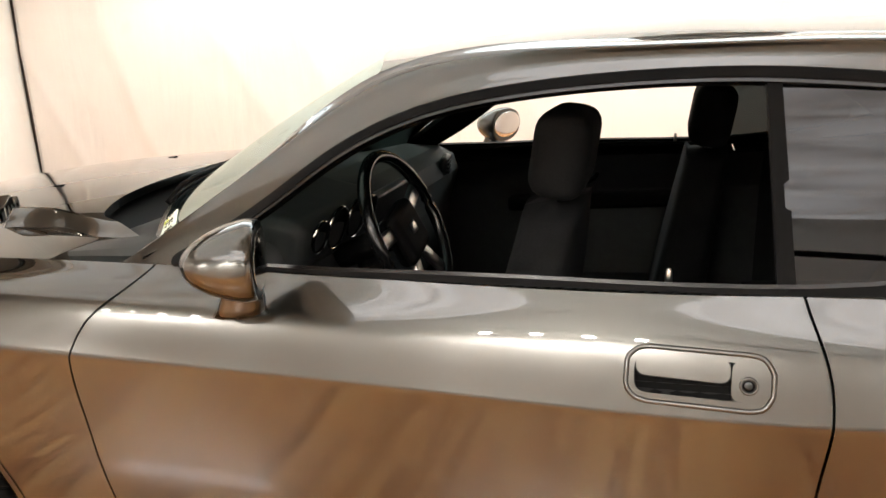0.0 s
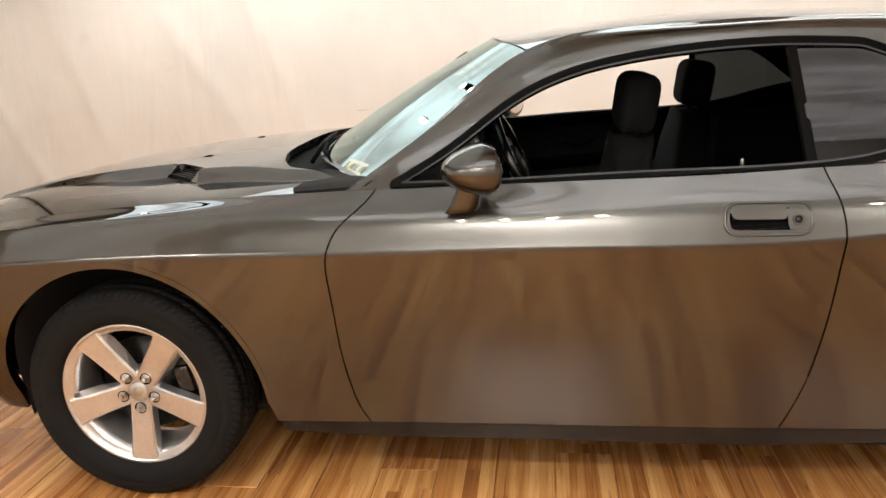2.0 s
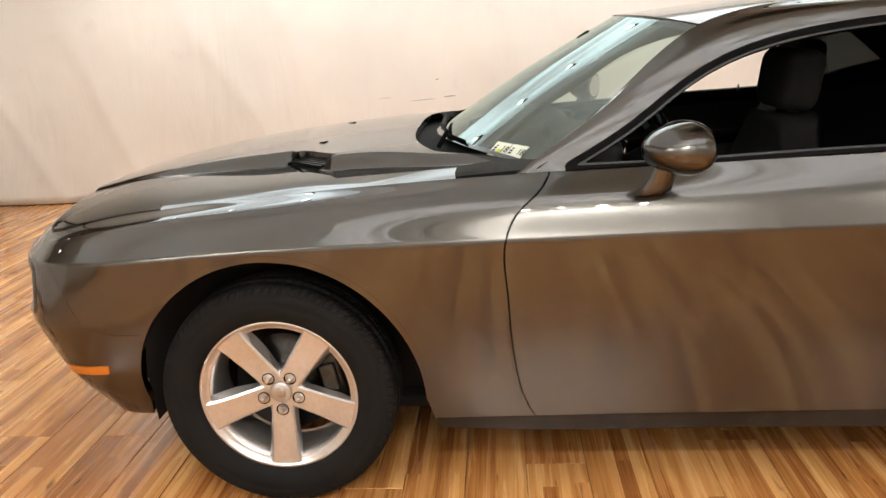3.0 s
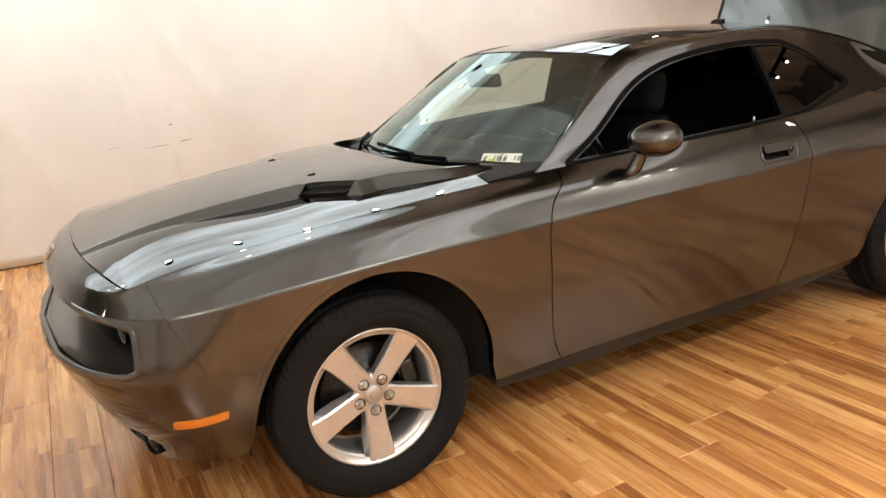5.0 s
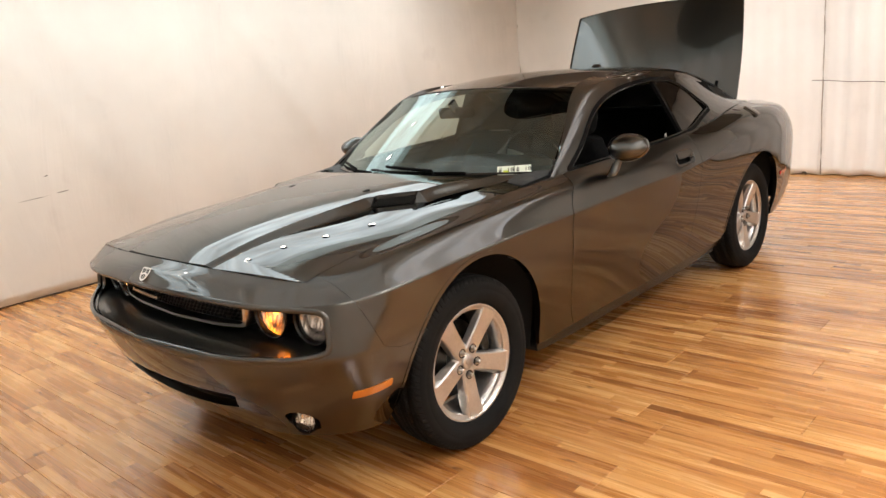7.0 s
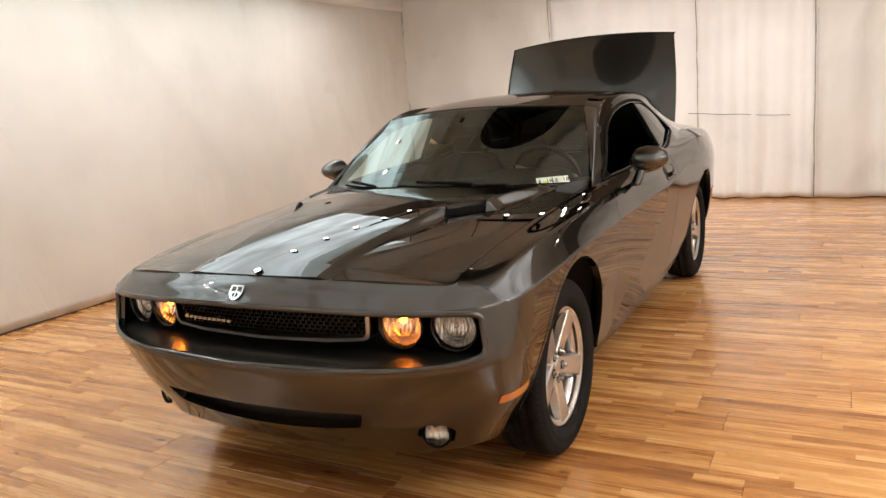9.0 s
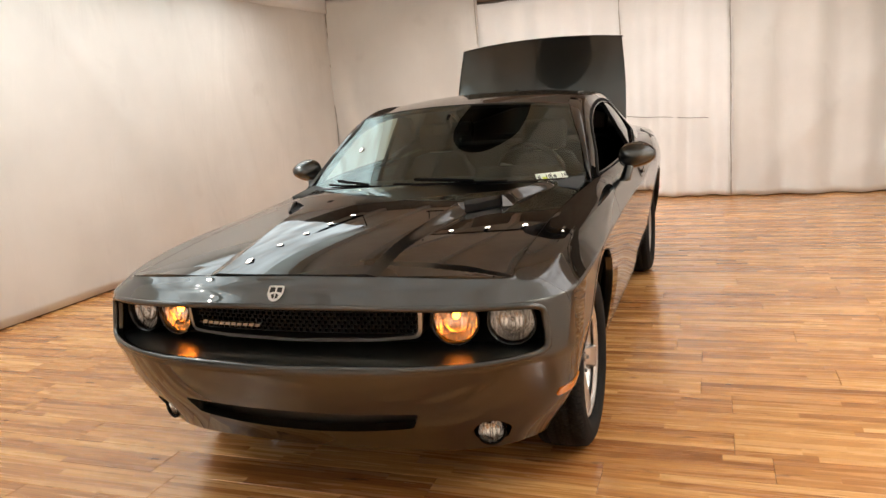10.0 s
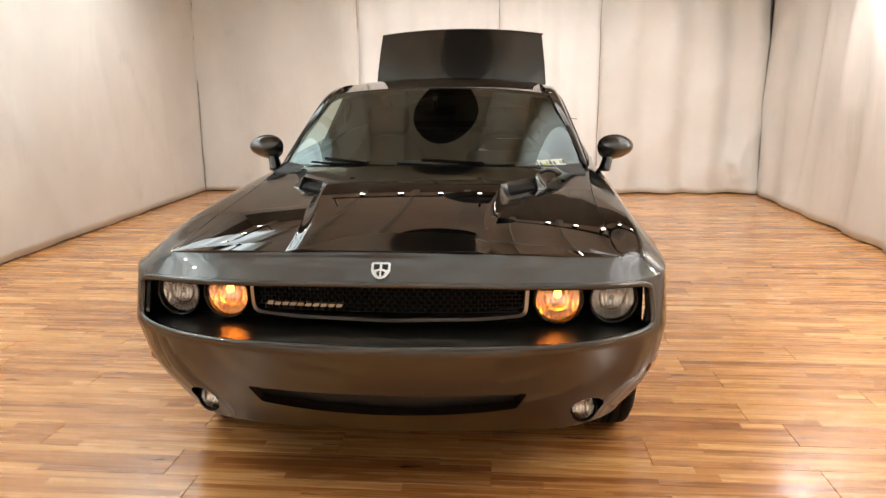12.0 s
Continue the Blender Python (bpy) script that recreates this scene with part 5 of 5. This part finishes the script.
# ------------------------------------------------ cowl, wipers, washers, scoop meshes, aerial
s = np.linspace(-1, 1, 61)
hood_rear = HOOD(np.stack([s, np.ones_like(s)], 1))
glass_low = SCREEN(np.stack([s, np.full_like(s, .03)], 1))
low_line = (hood_rear + glass_low) / 2 - [0, 0, .05]
strip("cowl", [hood_rear - [0, .03, .03], hood_rear - [0, -.01, .045], low_line, glass_low - [0, -.02, .008]], BLACK, "black plastic cowl")
strip("glass_seal", [glass_low + [0, -.006, .004], glass_low + [0, .010, .011]], GLOSSY)
for x0, y0, x1, w in ((-.30, .50, -.62, -.05), (.28, .49, -.10, .02)):
    bm = bmesh.new()
    a = [SCREEN([[t, v]])[0] + np.array([0, -.012, .020]) for t, v in ((x0, .06), (x0 - .10, .09), (x0 - .30, .14))]
    tube(bm, [(x0 + .03, y0 - .02, .99)] + [tuple(p) for p in a], .008, 8)
    wiper = part("wiper", bm, BLACK, car, "black wiper arm")
    bm = bmesh.new()
    b = [SCREEN([[t, v]])[0] + np.array([0, -.006, .010]) for t, v in ((x0 + .18, .055), (x0, .060), (x0 - .25, .075), (x0 - .42, .10))]
    tube(bm, [tuple(p) for p in b], .004, 6, flat=1.5)
    part("blade", bm, BLACK, wiper)
for side in (1, -1):
    bm = bmesh.new()
    add_box(bm, (.022, .030, .010), (0, 0, .004), (8, 0, 0), .004)
    nozzle = part("washer_nozzle", bm, BLACK, car)
    nozzle.location = (side * .269, .068, 1.012)
    bm = bmesh.new()
    prism(bm, rounded([(-.118, -.034), (.082, -.034), (.118, .032), (-.082, .032)], .006, 3), "z", -.030, -.024)
    mesh_ob = part("scoop_mesh", bm, BLACK, car, "black slatted scoop insert", smooth=False)
    for k in range(5):
        bm = bmesh.new()
        add_box(bm, (.176, .0035, .010), (-.016 + .009 * k, -.020 + .010 * k, -.019))
        part("scoop_slat", bm, GRILLE, mesh_ob, smooth=False)
    spot = hood_at(.449, .065)
    nn = (Vector(normals_at(HOOD, [spot], 1)[0]) + Vector((0, 0, 1.4))).normalized()
    along = Vector((*SCOOP_ALONG, 0))
    along = (along - nn * along.dot(nn)).normalized()
    rise = nn.cross(along)
    m = Matrix((along, rise, nn)).transposed().to_4x4()
    m.translation = Vector(HOOD([spot])[0]) - nn * .002
    mesh_ob.matrix_world = Matrix.Diagonal((side, 1, 1, 1)) @ m
bm = bmesh.new()
rings = []
for t in np.linspace(0, 1, 8):
    rings.append([bm.verts.new((.030 * (1 - .6 * t) * math.cos(a), 2.50 + .06 * math.sin(a) * (1 - .45 * t) + .02 * t, 1.410 + .034 * math.sin(t * math.pi / 2))) for a in np.linspace(0, 2 * math.pi, 20, endpoint=False)])
for p, q2 in zip(rings, rings[1:]):
    for k in range(20):
        bm.faces.new((p[k], p[(k + 1) % 20], q2[(k + 1) % 20], q2[k]))
bm.faces.new(rings[-1])
part("aerial", bm, GLOSSY, car, "black roof aerial pod")

# ------------------------------------------------ boot: opening, lid
LID = Arc([(.70, 3.17, 1.10), (.695, 3.29, 1.45), (.662, 3.41, 1.80)], [(0, 3.10, 1.10), (0, 3.235, 1.47), (0, 3.385, 1.842)], (.15,) * 3, (.5,) * 3)
panel("boot_lid", LID, np.linspace(-1, 1, 41), np.linspace(0, 2, 40), PAINT, car, outward=-1, lip=.012, label="raised boot lid in dark grey paint")
for x in (-.55, .55):
    bm = bmesh.new()
    tube(bm, [(x, 3.15, .98), (x, 3.12, 1.12), (x, 3.20, 1.25)], .012, 8)
    part("lid_hinge", bm, BLACK, car)
bm = bmesh.new()
lathe(bm, [(0, .007), (.014, .007), (.017, .005), (.017, .0001)], axis="z", steps=14)
bump = part("lid_stop", bm, BLACK, car)
bump.matrix_world = pose(.655, 3.40, 1.795, 0, 70, 0)
bm = bmesh.new()
add_box(bm, (1.36, .62, .02), (0, 3.55, .70))
add_box(bm, (1.36, .03, .50), (0, 3.235, .865))
add_box(bm, (1.30, .03, .36), (0, 3.90, .86))
part("boot_floor", bm, VOID, car)

# ------------------------------------------------ cabin
panel("headliner", ROOF, ACROSS, np.linspace(0, 4, 20), CLOTH, car, lip=0, offset=-.03)
panel("pillar_trim", HOUSE, np.linspace(0, HOUSE.us[-1], 80), rows((0, 1, 14), (1, 2, 6), (2, 3, 6)), BLACK, car, [neg(in_window, -.004)], lip=0, offset=-.028, sides=(1, -1))
panel("door_card", FLANK, np.linspace(FLANK.near_y(.70), FLANK.near_y(2.1), 40), rows((1, 2, 4), (2, 5, 12)), DASH, car, lip=0, offset=-.075, sides=(1, -1))
for side in (1, -1):
    bm = bmesh.new()
    add_box(bm, (.08, .62, .06), (side * .80, 1.50, .80), (4, 0, 0), .02)
    part("armrest", bm, BLACK, car)
    bm = bmesh.new()
    tube(bm, [(side * .845, 1.45 + .075 * math.cos(a), .905 + .05 * math.sin(a)) for a in np.linspace(0, 2 * math.pi, 20, endpoint=False)], .009, 8, closed=True)
    part("door_pull", bm, GLOSSY, car)
    bm = bmesh.new()
    lathe(bm, [(0, .006), (.026, .005), (.030, .003), (.030, .0001)], axis="z", steps=12)
    pin = part("lock_pin", bm, SATIN, car)
    pin.location = (side * .835, 1.80, 1.022)
bm = bmesh.new()
prism(bm, [(.55, .985), (.78, 1.010), (.92, 1.005), (.98, .975), (1.00, .92), (.96, .80), (.96, .60), (.55, .60)], "x", -.76, .76)
bmesh.ops.bevel(bm, geom=[e for e in bm.edges if e.calc_face_angle(0) > .2], offset=.018, segments=3, affect="EDGES")
dash = part("dashboard", bm, DASH, car, "dark grey moulded dashboard")
bm = bmesh.new()
add_box(bm, (.44, .22, .13), (.39, .93, .985), (-12, 0, 0), .045, 4)
part("instrument_hood", bm, DASH, dash)
for k, (x, r) in enumerate(((.245, .036), (.335, .050), (.445, .050), (.535, .036))):
    bm = bmesh.new()
    lathe(bm, [(.0, r), (.008, r + .002), (.010, r - .001), (.004, r - .004), (.002, .0001)], axis="y", steps=32)
    dial = part("dial", bm, BLACK, dash)
    dial.matrix_world = pose(x, 1.038, .985, -15, 0, 0)
    bm = bmesh.new()
    lathe(bm, [(.006, r - .001), (.012, r + .001), (.012, r + .004), (.006, r + .005)], axis="y", steps=32, caps=False)
    ring = part("bezel", bm, CHROME, dial)
bm = bmesh.new()
add_box(bm, (.30, .03, .24), (0, .985, .885), (-16, 0, 0), .012)
stack = part("centre_console", bm, SATIN_DARK, dash, "grey centre panel with vents and radio")
bm = bmesh.new()
for x in (-.075, .075):
    add_box(bm, (.105, .012, .055), (x, 1.008, .955), (-16, 0, 0), .006)
add_box(bm, (.21, .012, .07), (0, .995, .875), (-16, 0, 0), .005)
part("vent", bm, GLOSSY, stack)
bm = bmesh.new()
for k in range(3):
    lathe(bm, [(0, .018), (.015, .016), (.016, .0001)], axis="y", steps=20, at=(-.07 + .07 * k, .985, .815))
part("knob", bm, SATIN, stack)
bm = bmesh.new()
add_box(bm, (.12, .03, .07), (-.62, .985, .955), (-14, 0, 10), .012)
vent = part("side_vent", bm, SATIN_DARK, dash)
bm = bmesh.new()
for k in range(4):
    add_box(bm, (.09, .012, .006), (-.62, 1.002, .932 + .015 * k), (-14, 0, 10))
part("slat", bm, BLACK, vent)
# steering wheel
bm = bmesh.new()
tube(bm, [(.185 * math.cos(a), 0, .185 * math.sin(a)) for a in np.linspace(0, 2 * math.pi, 56, endpoint=False)], .0155, 12, closed=True)
steer = part("steering_wheel", bm, GLOSSY, car, "black steering wheel with silver spokes")
bm = bmesh.new()
add_box(bm, (.15, .05, .13), (0, -.012, -.005), (0, 0, 0), .025, 4)
part("airbag_cover", bm, BLACK, steer)
bm = bmesh.new()
for x, z, a in ((.115, .03, -8), (-.115, .03, 8), (.06, -.115, 60), (-.06, -.115, -60)):
    add_box(bm, (.13, .016, .036), (x, -.012, z), (0, a, 0), .006)
part("spoke", bm, SATIN, steer)
bm = bmesh.new()
add_box(bm, (.030, .004, .026), (0, .0145, 0), (0, 0, 0), .003)
part("emblem", bm, SATIN, steer)
bm = bmesh.new()
lathe(bm, [(-.20, .03), (-.03, .035), (-.03, .0001)], axis="y", steps=20)
part("column", bm, BLACK, steer)
steer.matrix_world = pose(.39, 1.205, .975, 24, 0, 0) @ pose(0, 0, 0, 0, 12, 0)


def seat(x, y):
    """Front seat whose backrest top stands at y."""
    bm = bmesh.new()
    add_box(bm, (.50, .52, .16), (0, -.32, .50), (4, 0, 0), .06, 4)
    body = part("front_seat", bm, CLOTH, car, "charcoal cloth bucket seat")
    bm = bmesh.new()
    rings = []
    for t in np.linspace(0, 1, 14):
        w = .245 + .02 * math.sin(t * 3) - .075 * soft((t - .72) / .28)
        cy, cz = -.115 + .075 * t, .53 + .545 * t
        d = .085 - .025 * t
        row = []
        for k in range(28):
            a = 2 * math.pi * k / 28
            cx, sx = math.cos(a), math.sin(a)
            px = w * np.sign(cx) * abs(cx) ** .55
            bolster = -.045 * (abs(px) / w) ** 4 * (1 - t * .6)
            row.append(bm.verts.new((px, cy + d * np.sign(sx) * abs(sx) ** .6 + (bolster if sx < 0 else 0), cz - .03 * (abs(px) / w) ** 4 * t)))
        rings.append(row)
    for p, q2 in zip(rings, rings[1:]):
        for k in range(28):
            bm.faces.new((p[k], p[(k + 1) % 28], q2[(k + 1) % 28], q2[k]))
    bm.faces.new(rings[0])
    bm.faces.new(rings[-1])
    part("backrest", bm, CLOTH, body)
    bm = bmesh.new()
    add_box(bm, (.270, .120, .185), (0, -.030, 1.170), (-8, 0, 0), .055, 6)
    for v in bm.verts:
        v.co.x *= 1 - .9 * max(0, 1.165 - v.co.z)
    part("headrest", bm, CLOTH, body)
    bm = bmesh.new()
    bm.free()
    for dx in (-.06, .06):
        bm = bmesh.new()
        tube(bm, [(dx, -.036, 1.05), (dx, -.034, 1.12)], .006, 8)
        part("headrest_post", bm, BLACK, body)
    bm = bmesh.new()
    for dx in (-.06, .06):
        add_box(bm, (.030, .024, .010), (dx, -.036, 1.080), (-8, 0, 0), .002)
    add_box(bm, (.14, .010, .006), (0, -.036, 1.077), (-8, 0, 0), .002)
    part("post_guide", bm, SATIN, body)
    body.location = (x, y, 0)


seat(.395, 1.605)
seat(-.395, 1.93)
bm = bmesh.new()
add_box(bm, (1.25, .45, .16), (0, 2.25, .52), (4, 0, 0), .05, 3)
add_box(bm, (1.25, .16, .56), (0, 2.58, .78), (-22, 0, 0), .05, 3)
part("rear_seat", bm, CLOTH, car, "charcoal cloth rear bench")
bm = bmesh.new()
add_box(bm, (1.28, .50, .03), (0, 2.95, 1.04), (0, 0, 0), .01)
part("parcel_shelf", bm, BLACK, car)
bm = bmesh.new()
add_box(bm, (1.5, 2.2, .04), (0, 1.7, .30))
add_box(bm, (.22, 1.1, .36), (0, 1.45, .48), (0, 0, 0), .04)
add_box(bm, (1.5, .04, .60), (0, .60, .60))
part("cabin_floor", bm, VOID, car)
bm = bmesh.new()
add_box(bm, (.22, .035, .058), (0, 1.02, 1.268), (12, 0, 6), .015, 3)
add_box(bm, (.02, .05, .06), (0, 1.00, 1.305), (30, 0, 0), .005)
part("interior_mirror", bm, BLACK, car, "black interior mirror on the windscreen")

# inspection labels inside the windscreen corner
best = min(((u, v) for u in np.linspace(.6, .95, 40) for v in np.linspace(.03, .6, 40)), key=lambda w: np.linalg.norm(SCREEN([w])[0] - np.array([.628, .672, 1.062])))
place = Vector(SCREEN([best])[0])
nn = Vector(normals_at(SCREEN, [best], 1)[0])
right = Vector((-nn.y, nn.x, 0)).normalized()
up = nn.cross(right)
face = Matrix.Translation(place + nn * .0015) @ Matrix((right, up, nn)).transposed().to_4x4()
for k, block in enumerate((LABEL_YELLOW, LABEL_WHITE)):
    bm = bmesh.new()
    add_box(bm, (.078, .056, .0008), (-.041 + .082 * k, 0, 0))
    label_ob = part("inspection_label", bm, LABEL_WHITE, car, "small white inspection label", smooth=False)
    label_ob.matrix_world = face
    bm = bmesh.new()
    add_box(bm, (.026, .022, .0006), (-.038 + .082 * k, -.010, .0006))
    part("label_block", bm, block, label_ob, smooth=False)
    bm = bmesh.new()
    for dx, dy, w, h in ((-.066, .004, .014, .006), (-.066, -.006, .014, .006), (-.064, .013, .010, .004)):
        add_box(bm, (w, h, .0006), (dx + .082 * k, dy, .0006))
    part("label_print", bm, BLACK, label_ob, smooth=False)
    txt = bpy.data.curves.new("label_number", "FONT")
    txt.body, txt.size, txt.align_x, txt.align_y, txt.extrude = "18", .034, "CENTER", "CENTER", .0003
    txt.materials.append(BLACK)
    ob = new("label_number", txt)
    ob.parent = label_ob
    ob.matrix_local = Matrix.Translation((-.018 + .082 * k, .002, .0010))
